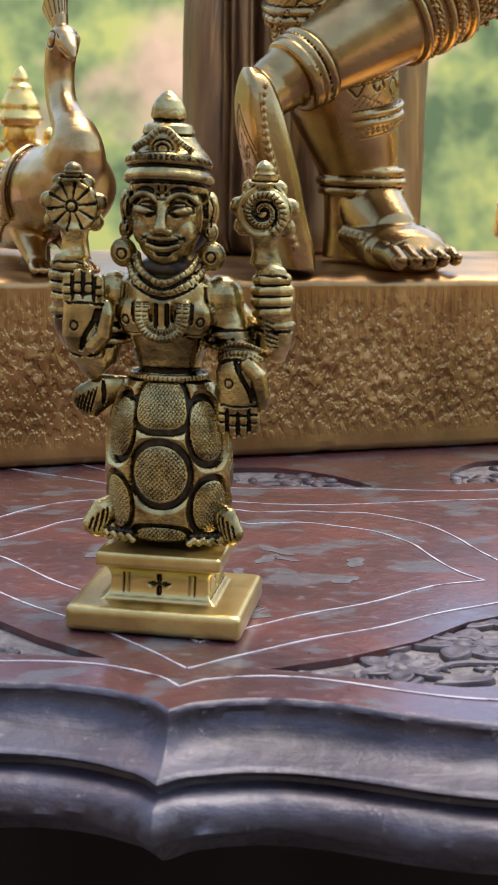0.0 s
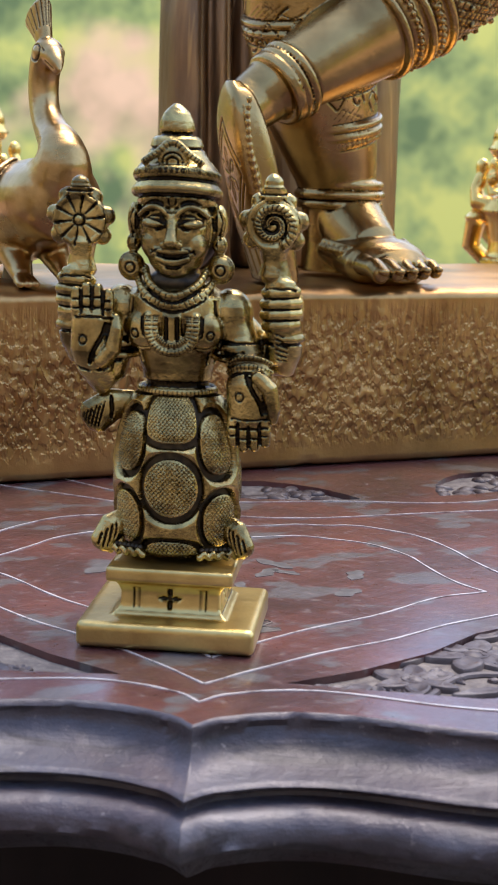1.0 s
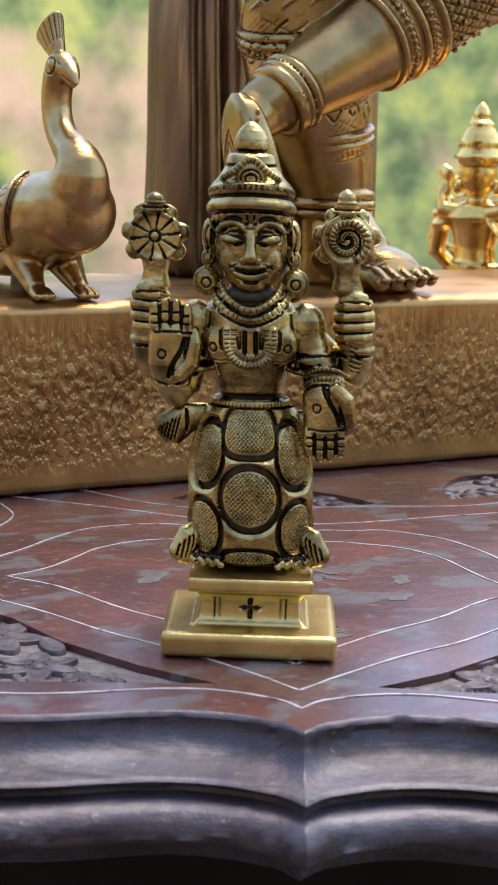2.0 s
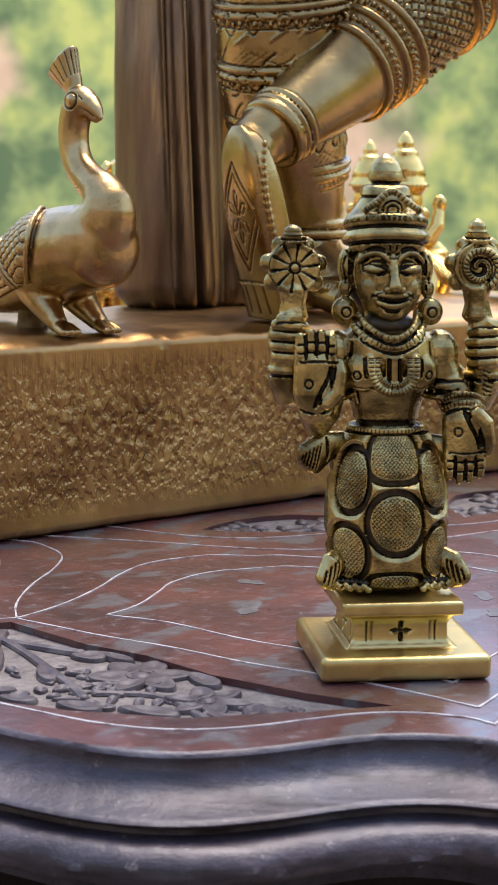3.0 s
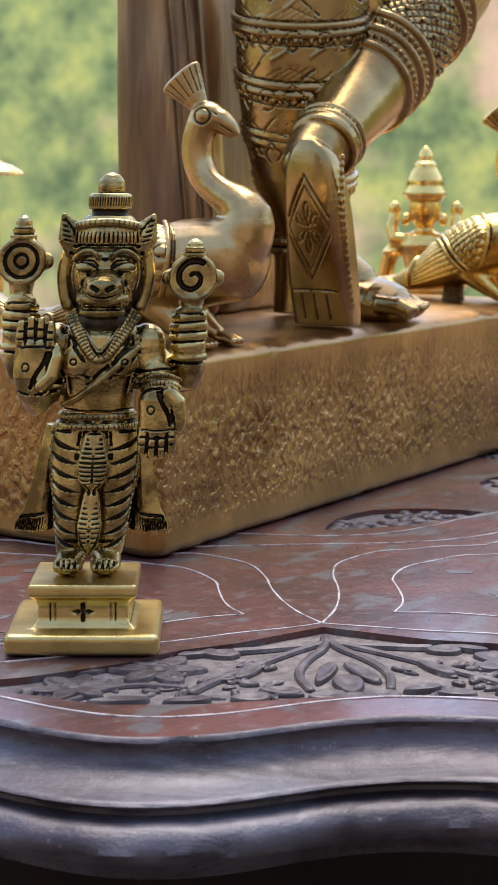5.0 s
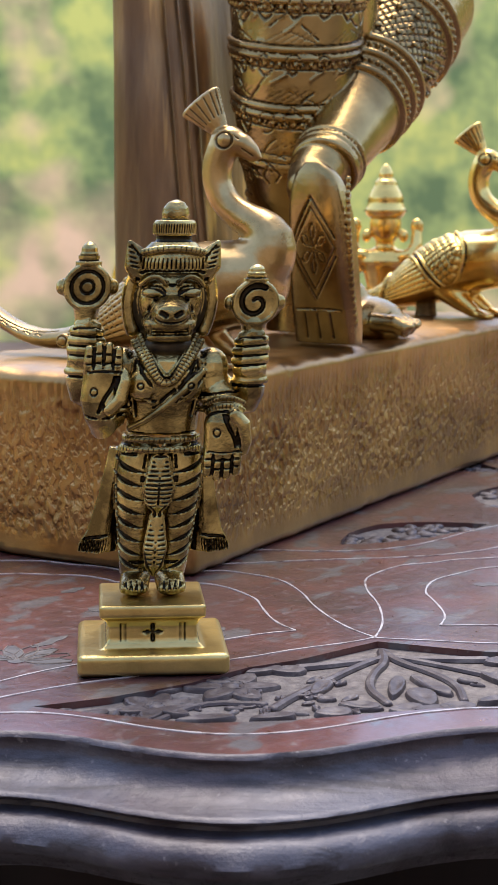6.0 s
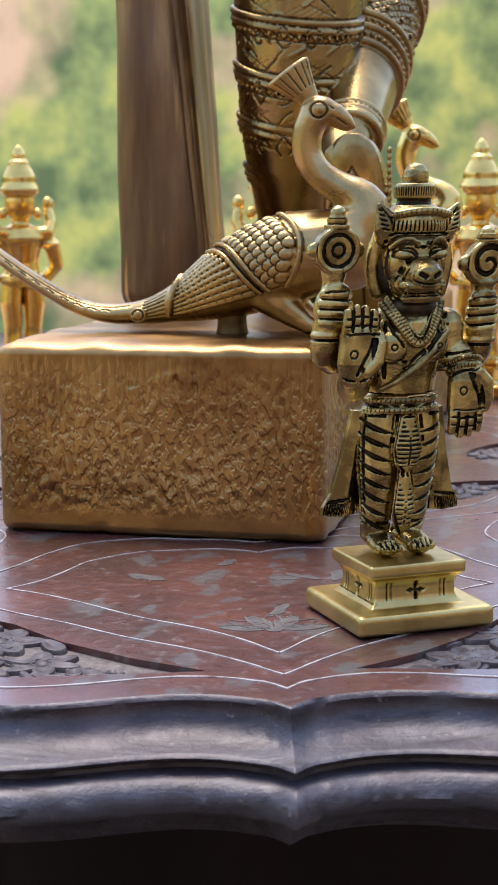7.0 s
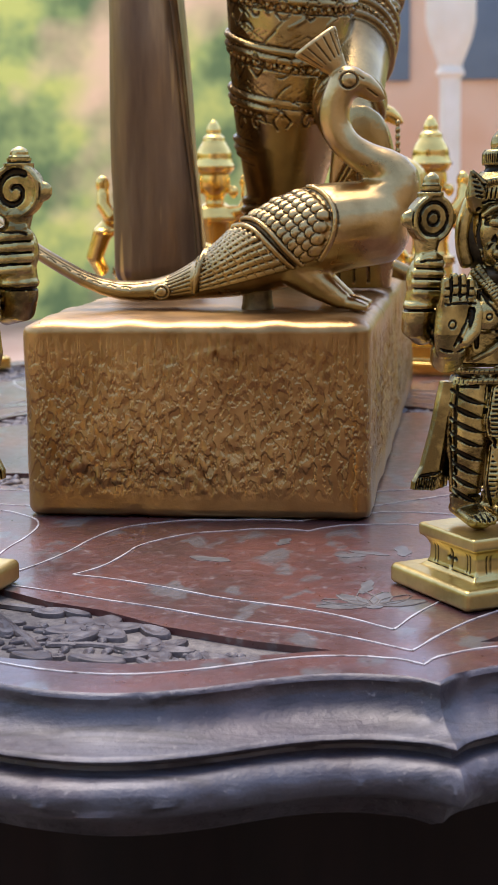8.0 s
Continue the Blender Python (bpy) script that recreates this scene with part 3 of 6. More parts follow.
def panel_relief():
    """Carved flowers and leaves about the panel's mid line; local x sideways, y outward (mm), ground at -3.2."""
    ms = Mass()
    rng = random.Random(4)

    def leaf(x, y, ang, ln, wd, top=-0.5):
        """Flat carved petal, dished, with a dark middle cut; pointed towards its far end."""
        t = Matrix.Rotation(radians(ang), 3, "Z") @ Matrix.Rotation(radians(rng.uniform(-9, 9)), 3, "X")
        n, rows = 14, []
        for k, z in ((1.06, -3.6), (1.0, top - 0.9), (0.92, top - 0.25), (0.72, top), (0.4, top - 0.35), (0.06, top - 0.75)):
            row = []
            for i in range(n):
                a = 2 * math.pi * i / n
                u, v = math.cos(a), math.sin(a) * (1.0 - 0.28 * math.cos(a))
                row.append(Vector((x, y, z)) + t @ Vector((u * ln / 2 * k, v * wd / 2 * k, 0)))
            rows.append(row)
        ms.grid(rows, True, True)

    def flower(x, y, r, n=6):
        off = rng.uniform(0, 60)
        for i in range(n):
            a = off + 360 * i / n
            leaf(x + 0.62 * r * math.cos(radians(a)), y + 0.62 * r * math.sin(radians(a)), a, r * 0.95, r * 0.62, -0.6 + rng.uniform(-0.3, 0.1))
        ms.ball((x, y, -2.6), (r * 0.27, r * 0.27, 2.3), 10, 6)
        ms.tube(circle_at(x, y, r * 0.32), 0.3, 5, ring=True)

    def vine(pts, r0, r1):
        pts = smooth_line(pts, 2)
        n = len(pts)
        ms.tube([(x, y, -2.0) for x, y in pts], [r0 + (r1 - r0) * i / (n - 1) for i in range(n)], 8)

    # palmette in the middle
    for s in (1, -1):
        vine([(0, -27), (s * 2, -16), (s * 7, -8), (s * 11, 4), (s * 9, 16)], 1.5, 1.1)
        vine([(s * 1, -22), (s * 10, -14), (s * 20, -3), (s * 31, 9), (s * 36, 16)], 1.2, 1.5)
        vine([(s * 2, -20), (s * 14, -17), (s * 24, -15)], 1.2, 1.9)
        leaf(s * 4.2, 4, s * 70, 17, 4)
        leaf(s * 6, 21, s * 8, 9, 5.5)
        leaf(s * 16, 17, s * -20, 10, 5)
        leaf(s * 23, 21, s * 5, 9, 5.5)
        leaf(s * 22, 2, s * 60, 13, 4.2)
        leaf(s * 27, -13, s * -4, 9, 6)
        flower(s * 43, -2, 11, 6)
        flower(s * 62, 11, 9, 6)
        leaf(s * 52, 21, s * 5, 14, 5)
        leaf(s * 37, 22, s * 10, 11, 5)
        leaf(s * 33, -14, s * 25, 11, 4.5)
        leaf(s * 57, -3, s * 40, 12, 5)
        leaf(s * 70, 21, s * 15, 13, 5)
        leaf(s * 77, 15, s * 35, 10, 5)
        leaf(s * 85, 22, s * 18, 12, 4.5)
        leaf(s * 93, 24, s * 20, 9, 3.5)
        vine([(s * 37, 12), (s * 52, 8), (s * 66, 24), (s * 82, 27)], 1.2, 0.9)
        flower(s * 74, 19, 6.5, 5)
        for _ in range(58):
            x = rng.uniform(14, 92)
            leaf(s * x, rng.uniform(-14, 22) * (1 - x / 110) + x * 0.17, rng.uniform(0, 180), rng.uniform(3.5, 7.5), rng.uniform(1.8, 3.4), rng.uniform(-1.6, -0.9))
    leaf(0, 13, 90, 14, 7)
    leaf(0, 22, 0, 11, 6)
    return ms


relief = panel_relief().mesh("carved_relief", [CARVE])
small = Mass()
rs = random.Random(8)
for i in range(46):
    small.ball((rs.uniform(-27, 27), rs.uniform(-11, 11), -2.6), (rs.uniform(2, 4.5), rs.uniform(1.4, 2.6), rs.uniform(1.7, 2.3)), 9, 6, 0, Matrix.Rotation(rs.uniform(0, 3.1), 3, "Z"))
small = small.mesh("carved_relief", [CARVE])
for k in range(8):
    for ring, mid, r0, me in ((panel_ring(k), drift(AXIS + 45 * k + 22.5), 266.0, relief), (inner_ring(k), AXIS + 45 * k, 107.0, small)):
        g = Mass()
        g.v = [at(a, r, -1.7) for a, r in ring] + [at(mid, r0, -1.7)]
        n = len(ring)
        g.f = [(i, (i + 1) % n, n) for i in range(n)]
        g.m = [0] * n
        part("carving_ground", g, DUST, table, "grey dusty sunk ground")
        ob = new("carved_relief", me)
        ob.parent = table
        x, y, _ = at(mid, r0)
        ob.matrix_basis = pose(x * MM, y * MM, 0, 0, 0, 180 - mid) @ Matrix.Diagonal((1, 1, 0.72, 1))
        tagged(ob, "carved flowers and leaves in dusty wood")


# stained leaves and a small lotus let into each petal of the pattern
LEAF, nt, bs = mat("stained_inlay_leaf")
a = noise_of(nt, 240.0, 4.0, 0.6)
nt.links.new(ramp(nt, a, [(0.3, (0.055, 0.050, 0.045)), (0.7, (0.15, 0.14, 0.125))]), bs.inputs["Base Color"])
bs.inputs["Roughness"].default_value = 0.42
rl = random.Random(12)
leaf_mesh = Mass()
outline = smooth_line([(-6, 0), (-3.5, 1.6), (-1, 1.2), (1, 2.6), (3.5, 1.4), (6.2, 0.3), (3.5, -1.5), (0.5, -1.0), (-2, -2.2), (-4.5, -1.2), (-6, 0)], 2)[:-1]
leaf_mesh.grid([[(x, y, -0.3) for x, y in outline], [(x, y, 0.12) for x, y in outline]], True, True)
leaf_mesh = leaf_mesh.mesh("inlay_leaf", [LEAF])
for k in range(8):
    for i in range(9):
        a, r = rl.uniform(-11, 11), rl.uniform(180, 240)
        x, y, _ = at(AXIS + 45 * k + a, r)
        ob = new("inlay_leaf", leaf_mesh)
        ob.parent = table
        ob.matrix_basis = pose(x * MM, y * MM, 0, 0, 0, rl.uniform(0, 360)) @ Matrix.Diagonal((rl.uniform(0.7, 1.25), rl.uniform(0.8, 1.5), 1, 1))
    bx, by, _ = at(AXIS + 45 * k, 256)
    th = radians(180 - AXIS - 45 * k)

    def on_top(px, py, z):
        return (bx + px * math.cos(th) + py * math.sin(th), by + px * math.sin(th) - py * math.cos(th), z)

    heart = Mass()
    heart.lathe((bx, by, -0.3), [(2.2, 0.0), (2.2, 0.45), (1.6, 0.5)], 12)
    lotus = part("inlay_lotus", heart, LEAF, table, "small grey lotus let into the lacquer")
    for u in (-78, -52, -26, 0, 26, 52, 78):
        c, sn = math.cos(radians(u)), math.sin(radians(u))
        pts = smooth_line([(0, 1), (-3.2, 7), (0, 16), (3.2, 7), (0, 1)], 1)
        ring = [on_top(px * c - py * sn, px * sn + py * c, 0.0) for px, py in pts]
        petal = Mass()
        if u not in (-52, 0, 52):
            petal.grid([[(x, y, -0.3) for x, y, _ in ring[:-1]], [(x, y, 0.1) for x, y, _ in ring[:-1]]], True, True, 1)
        petal.tube([(x, y, 0.06) for x, y, _ in ring], 0.22, 5, 0)
        part("petal", petal, [DUST, LEAF], lotus)


# ---- plinth: long rough-cast block, x -4..318, y 0..106, z 0..60.5 mm ----
PL, PD, PH = 322.0, 106.0, 60.5


def plinth():
    ms = Mass()
    step = 0.8
    r = 6.0
    nz = int(PH / step)

    def outline(inset):
        pts = []
        x0, x1, y0, y1 = inset, PL - inset, inset, PD - inset
        rr = max(r - inset, 0.6)
        for cx, cy, a0, ex, ey in ((x1 - rr, y0 + rr, -90, 0, 0), (x1 - rr, y1 - rr, 0, 0, 0), (x0 + rr, y1 - rr, 90, 0, 0), (x0 + rr, y0 + rr, 180, 0, 0)):
            pts.append([(cx + rr * math.cos(radians(a0 + 90 * q / 5)), cy + rr * math.sin(radians(a0 + 90 * q / 5))) for q in range(6)])
        out = []
        for i in range(4):
            out += pts[i]
            a, b = Vector(pts[i][-1]), Vector(pts[(i + 1) % 4][0])
            n = int((PL if i in (1, 3) else PD) / step)
            out += [tuple(a.lerp(b, q / n)) for q in range(1, n)]
        return out

    base = outline(0)
    mid = Vector((PL / 2, PD / 2, 0))
    rows = []
    prof = [(0.9, 0.4), (0.2, 1.2)] + [(0.0, 2.4 + i * (PH - 6.2) / nz) for i in range(nz + 1)] + [(0.7, PH - 2.4), (1.6, PH - 1.4), (3.0, PH - 0.6), (5.0, PH - 0.1), (8.0, PH)]
    for ins, z in prof:
        row = []
        for (x, y) in base:
            # outward direction by the nearest face
            dx = -1 if x < r else (1 if x > PL - r else 0)
            dy = -1 if y < r else (1 if y > PD - r else 0)
            nn = Vector((dx, dy)).normalized() if dx or dy else Vector((0, 0))
            along = x if dy else y
            up = min(max((z - 30) / 22, 0.0), 1.0)
            f = 3.0 * dx + 7.0 * dy
            dimple = noise.noise(Vector((along * 0.44, z * 0.27, f))) + 0.7 * noise.noise(Vector((along * 0.75, z * 0.5, f + 5)))
            groove = noise.noise(Vector((along * 0.62, z * 0.045, f + 9))) * 1.2
            hit = dimple * (1 - 0.55 * up) + groove * up
            soft = min(max((z - 6) / 6, 0.06), 1.0) * min(max((PH - 3 - z) / 6, 0.12), 1.0)
            corner = min(max(min(along - 6, (PL if dy else PD) - 6 - along) / 8, 0.08), 1.0)
            patch = min(max(0.75 + 1.1 * noise.noise(Vector((along * 0.024, z * 0.045, 2.0 + dy))), 0.15), 1.25)
            d = hit * soft * corner * patch * 0.74
            d += 0.7 * noise.noise(Vector((x * 0.03, y * 0.03, z * 0.045)))
            if z < 1.3:
                d -= 0.35 + 0.5 * noise.noise(Vector((x * 0.12, y * 0.12, 9.0)))
            chip = 5.0 * max(0.0, noise.noise(Vector((x * 0.05, y * 0.05, 21.0))) - 0.28) if z < 3.4 else 0.0
            d -= chip * 0.6
            d -= 0.9 * max(0.0, noise.noise(Vector((x * 0.13, y * 0.13, 31.0))) - 0.25) if PH - 5 < z < PH - 0.5 else 0.0
            row.append((x + nn.x * (d - ins), y + nn.y * (d - ins), z + chip * (3.6 - z) / 3.6 + ((0.9 * noise.noise(Vector((x * 0.09, y * 0.09, 1.0))) - 0.5) * min((z - PH + 3) / 2, 1) * (1 if ins < 7 else 0.3) if z > PH - 3 else 0)))
        rows.append(row)
    ms.grid(rows, True, True)
    thing("plinth", ms, BRASS_CAST, pose(-0.004, 0, 0.0002), "heavy rough-cast brass plinth block with hammered sides", "plinth", smooth=60)


plinth()


# ---- small statuettes ----
def stepped_foot(w, d, plate_w=27.4, slab_h=5.6):
    """Stepped brass foot: slab, waisted block with punched flowers and bars, top plate; edges worn round."""
    ms = Mass(True)
    ms.slab((0, 0, slab_h / 2), (w, d, slab_h), 1.6)
    rows = []
    for z, hw in ((slab_h - 0.6, 12.6), (slab_h + 0.5, 12.0), (slab_h + 1.2, 11.2), (slab_h + 2.2, 10.8), (slab_h + 5.2, 10.7), (slab_h + 6.6, 11.3), (slab_h + 7.8, 12.4)):
        rows.append([(sx * hw, sy * hw * d / w, z) for sx, sy in ((-1, -1), (1, -1), (1, 1), (-1, 1))])
    ms.grid(rows, True, True)
    ms.slab((0, 0, slab_h + 9.2), (plate_w, plate_w * d / w, 3.2), 0.7)
    zc = slab_h + 3.8
    for turn in (0, 90, 180, 270):
        t = Matrix.Rotation(radians(turn), 3, "Z")

        def on_side(x, z):
            p = t @ Vector((x, -10.9, z))
            return (p.x, p.y * d / w, p.z)

        for i in range(4):
            c, q = math.cos(radians(90 * i)), math.sin(radians(90 * i))
            ms.tube([on_side(k * c, zc + k * q) for k in (0.2, 0.9, 1.7, 2.5)], [0.15, 0.5, 0.55, 0.1], 6, 1)
        for x in (-7.9, -6.7, 6.7, 7.9):
            ms.tube([on_side(x, zc - 2.2), on_side(x, zc + 2.2)], 0.22, 6, 1)
        ms.tube([on_side(-10.6, slab_h + 0.7), on_side(10.6, slab_h + 0.7)], 0.1, 6, 1)
    return cast(ms, 0.42, 1, 1.2)


def fist(ms, x, y, z, s=1.0, side=1):
    """A closed hand round a stem: four stout fingers across, thumb above, wrist and bangle below."""
    ms.ball((x + side * 0.6 * s, y + 1.0, z), (4.3 * s, 3.6 * s, 6.0 * s), 16, 12)
    for i in range(4):
        zz = z + (3.6 - 2.35 * i) * s
        k = (0.92, 1.04, 1.04, 0.92)[i] * s
        ms.tube([(x + side * 3.6 * k, y - 0.4 * s, zz + 0.3), (x + side * 1.6 * k, y - 2.3 * s, zz + 0.3), (x - side * 1.8 * k, y - 2.5 * s, zz), (x - side * 3.7 * k, y - 0.4 * s, zz - 0.2)], [1.3 * s, 1.45 * s, 1.4 * s, 1.2 * s], 10)
        if i < 3:
            ms.tube([(x + side * 3.9 * k, y - 1.0 * s, zz - 0.9 * s), (x + side * 1.6 * k, y - 3.2 * s, zz - 0.95 * s), (x - side * 1.8 * k, y - 3.4 * s, zz - 1.15 * s), (x - side * 4.0 * k, y - 1.2 * s, zz - 1.3 * s)], 0.22, 6, 1)
    ms.tube([(x - side * 2.6 * s, y - 0.6 * s, z + 4.6 * s), (x, y - 1.8 * s, z + 5.6 * s), (x + side * 2.4 * s, y - 1.0 * s, z + 5.2 * s)], [1.3 * s, 1.5 * s, 1.2 * s], 8)
    ms.tube([(x - side * 3.6 * s, y - 2.0 * s, z + 4.4 * s), (x, y - 3.3 * s, z + 4.6 * s), (x + side * 3.4 * s, y - 2.2 * s, z + 4.4 * s)], 0.34, 6, 1)
    ms.tube(circle((x + side * 0.5, y + 1.0, z - 6.2 * s), 3.7 * s, 18, squash=0.85), 1.0, 8, 0, ring=True)
    ms.tube(circle((x + side * 0.5, y + 1.0, z - 7.4 * s), 4.2 * s, 18, squash=0.85), 0.4, 6, 1, ring=True)


def circle(c, r, n=20, axis="z", arc=360, start=0, squash=1.0):
    out = []
    for i in range(n if arc == 360 else n + 1):
        a = radians(start + arc * i / n)
        u, w = r * math.cos(a), r * math.sin(a) * squash
        out.append((c[0] + u, c[1] + w, c[2]) if axis == "z" else (c[0] + u, c[1], c[2] + w))
    return out


def palm(ms, x, y, z, up=True, s=1.0, thumb=1, fingers=6.6):
    """An open hand, palm forward, fingers up or down: thick palm, jointed fingers, thumb over the heel."""
    d = 1 if up else -1
    ms.tube([(x, y + 0.6, z - d * 6.2 * s), (x, y, z - d * 2.0 * s), (x, y + 0.2, z + d * 4.6 * s)], [3.6 * s, 4.8 * s, 4.5 * s], 14, 0, 0.62)
    for i in range(4):
        fx = x + (-3.3 + 2.2 * i) * s
        ln = fingers * (0.9, 1.03, 1.0, 0.86)[i] * s
        ms.tube([(fx, y - 0.3, z + d * 4.2 * s), (fx, y - 1.0, z + d * (4.2 * s + ln * 0.5)), (fx, y - 0.6, z + d * (4.2 * s + ln))], [1.2 * s, 1.25 * s, 1.05 * s], 8)
        for q in (0.08, 0.36, 0.68):
            ms.tube([(fx - 1.0 * s, y - 2.1, z + d * (4.2 * s + ln * q)), (fx + 1.0 * s, y - 2.1, z + d * (4.2 * s + ln * q))], 0.25, 6, 1)
        if i < 3:
            ms.tube([(fx + 1.1 * s, y - 1.6, z + d * 4.4 * s), (fx + 1.1 * s, y - 1.9, z + d * (4.2 * s + ln * 0.6)), (fx + 1.1 * s, y - 1.3, z + d * (4.8 * s + ln))], 0.3, 6, 1)
    ms.tube([(x + thumb * 1.6 * s, y - 2.0, z - d * 4.2 * s), (x + thumb * 4.2 * s, y - 2.2, z - d * 1.6 * s), (x + thumb * 5.0 * s, y - 1.8, z + d * 2.6 * s), (x + thumb * 4.8 * s, y - 1.2, z + d * 5.0 * s)], [1.7 * s, 1.8 * s, 1.5 * s, 1.0 * s], 10)
    ms.tube(smooth_line([(x - thumb * 0.6 * s, y - 3.2, z - d * 4.8 * s), (x + thumb * 0.6 * s, y - 3.4, z - d * 1.4 * s), (x + thumb * 2.6 * s, y - 3.3, z + d * 1.2 * s), (x + thumb * 3.2 * s, y - 2.8, z + d * 3.4 * s)]), 0.55, 6, 1)
    ms.tube(circle((x - thumb * 1.9 * s, y - 2.9, z + d * 0.2), 0.95, 14, "y"), 0.24, 6, 1, ring=True)


def emblem(ms, x, y, z, r, kind, tip=9.6):
    """Disc or shell emblem on a waisted stem: lobed plate and a stepped finial."""
    ms.coin((x, y, z), r, (0, -1, 0), 1.9, 26)
    ms.tube(circle((x, y - 1.5, z), r - 0.7, 26, "y"), 0.75, 8, 0, ring=True)
    for a in ((0, 180) if kind in ("rings", "spiral") else (10, 60, 120, 170, 215, 325)):
        c, q = math.cos(radians(a)), math.sin(radians(a))
        ms.tube([(x + (r - 1.2) * c, y + 0.3, z + (r - 1.2) * q), (x + (r + 0.6) * c, y + 0.3, z + (r + 0.6) * q)], [2.6, 1.9], 10, 0, 0.7)
        ms.tube([(x + (r - 0.2) * c - 1.6 * q, y - 1.6, z + (r - 0.2) * q + 1.6 * c), (x + (r - 0.2) * c + 1.6 * q, y - 1.6, z + (r - 0.2) * q - 1.6 * c)], 0.3, 6, 1)
    ms.tube([(x, y + 0.6, z - r + 1.2), (x, y + 0.6, z - r - 2.2), (x, y + 0.6, z - r - 5)], [3.3, 2.6, 3.3], 12)
    k = (tip - r) / 4.6
    ms.lathe((x, y + 0.3, z + r - 0.7), [(3.2, 0), (3.3, 0.9 * k), (2.6, 1.3 * k), (2.7, 2.4 * k), (2.0, 2.8 * k), (2.0, 3.8 * k), (1.5, 4.6 * k), (0.5, 5.3 * k)], 14)
    for q in (1.15, 2.65):
        ms.tube(circle((x, y + 0.3, z + r - 0.7 + q * k), 2.75, 14), 0.3, 6, 1, ring=True)
    yf = y - 1.95
    if kind == "spokes":
        for i in range(10):
            a = radians(36 * i + 8)
            ms.tube([(x + 1.6 * math.cos(a), yf, z + 1.6 * math.sin(a)), (x + r * 0.9 * math.cos(a), yf - 0.1, z + r * 0.9 * math.sin(a))], [0.14, 0.36], 6, 1)
        ms.ball((x, yf, z), (1.1, 0.7, 1.1), 10, 6)
        ms.tube(circle((x, yf - 0.2, z), 1.35, 14, "y"), 0.2, 6, 1, ring=True)
    elif kind == "rings":
        ms.tube(circle((x, yf, z), r * 0.66, 22, "y"), 0.42, 6, 1, ring=True)
        ms.tube(circle((x, yf, z), r * 0.27, 14, "y"), 0.36, 6, 1, ring=True)
    elif kind == "spiral":
        pts = []
        for i in range(26):
            a, q = radians(60 + 17 * i), r * (0.74 - 0.024 * i)
            pts.append((x + q * math.cos(a), yf, z + q * math.sin(a)))
        ms.tube(pts, [0.75 - 0.012 * i for i in range(26)], 6, 1)
    else:
        # ribbed shell coiling inwards
        pts = []
        for i in range(40):
            a, q = radians(-60 + 15.5 * i), r * (0.80 - 0.0165 * i)
            pts.append((x + q * math.cos(a), yf - 0.3, z + q * math.sin(a)))
        ms.tube(pts, [1.15 - 0.018 * i for i in range(40)], 8)
        for i in range(0, 40):
            a, q, w = radians(-60 + 15.5 * i), r * (0.80 - 0.0165 * i), 1.2 - 0.02 * i
            ms.tube([(x + (q - w) * math.cos(a), yf - 1.0, z + (q - w) * math.sin(a)), (x + (q + w) * math.cos(a - 0.1), yf - 1.0, z + (q + w) * math.sin(a - 0.1))], 0.15, 5, 1)
        ms.tube([(x + r * (0.62 - 0.0165 * i) * math.cos(radians(-60 + 15.5 * i)), yf - 0.5, z + r * (0.62 - 0.0165 * i) * math.sin(radians(-60 + 15.5 * i))) for i in range(0, 34)], 0.34, 6, 1)


def ribbed_band(ms, c, rx, ry, r=0.9, n=44):
    """A rope-like band round the body with dark cuts."""
    pts = [(c[0] + rx * math.cos(2 * math.pi * i / n), c[1] + ry * math.sin(2 * math.pi * i / n), c[2]) for i in range(n)]
    ms.tube(pts, r, 8, 0, ring=True)
    for i in range(n):
        a = 2 * math.pi * i / n
        x, y = c[0] + (rx + r * 0.92) * math.cos(a), c[1] + (ry + r * 0.92) * math.sin(a)
        ms.tube([(x, y, c[2] - r * 0.6), (x, y, c[2] + r * 0.6)], 0.12, 5, 1)


def rope(ms, pts, r=0.7, cuts=True):
    pts = smooth_line(pts, 2)
    ms.tube(pts, r, 8)
    if cuts:
        for p, q in zip(pts, pts[1:]):
            P, Q = Vector(p), Vector(q)
            n = max(1, int((Q - P).length / 0.85))
            for i in range(n):
                c = P.lerp(Q, (i + 0.5) / n)
                t = (Q - P).normalized().cross(Vector((0, -1, 0)))
                c.y -= r * 0.86
                ms.tube([c - t * r * 0.8, c + t * r * 0.8], 0.12, 5, 1)


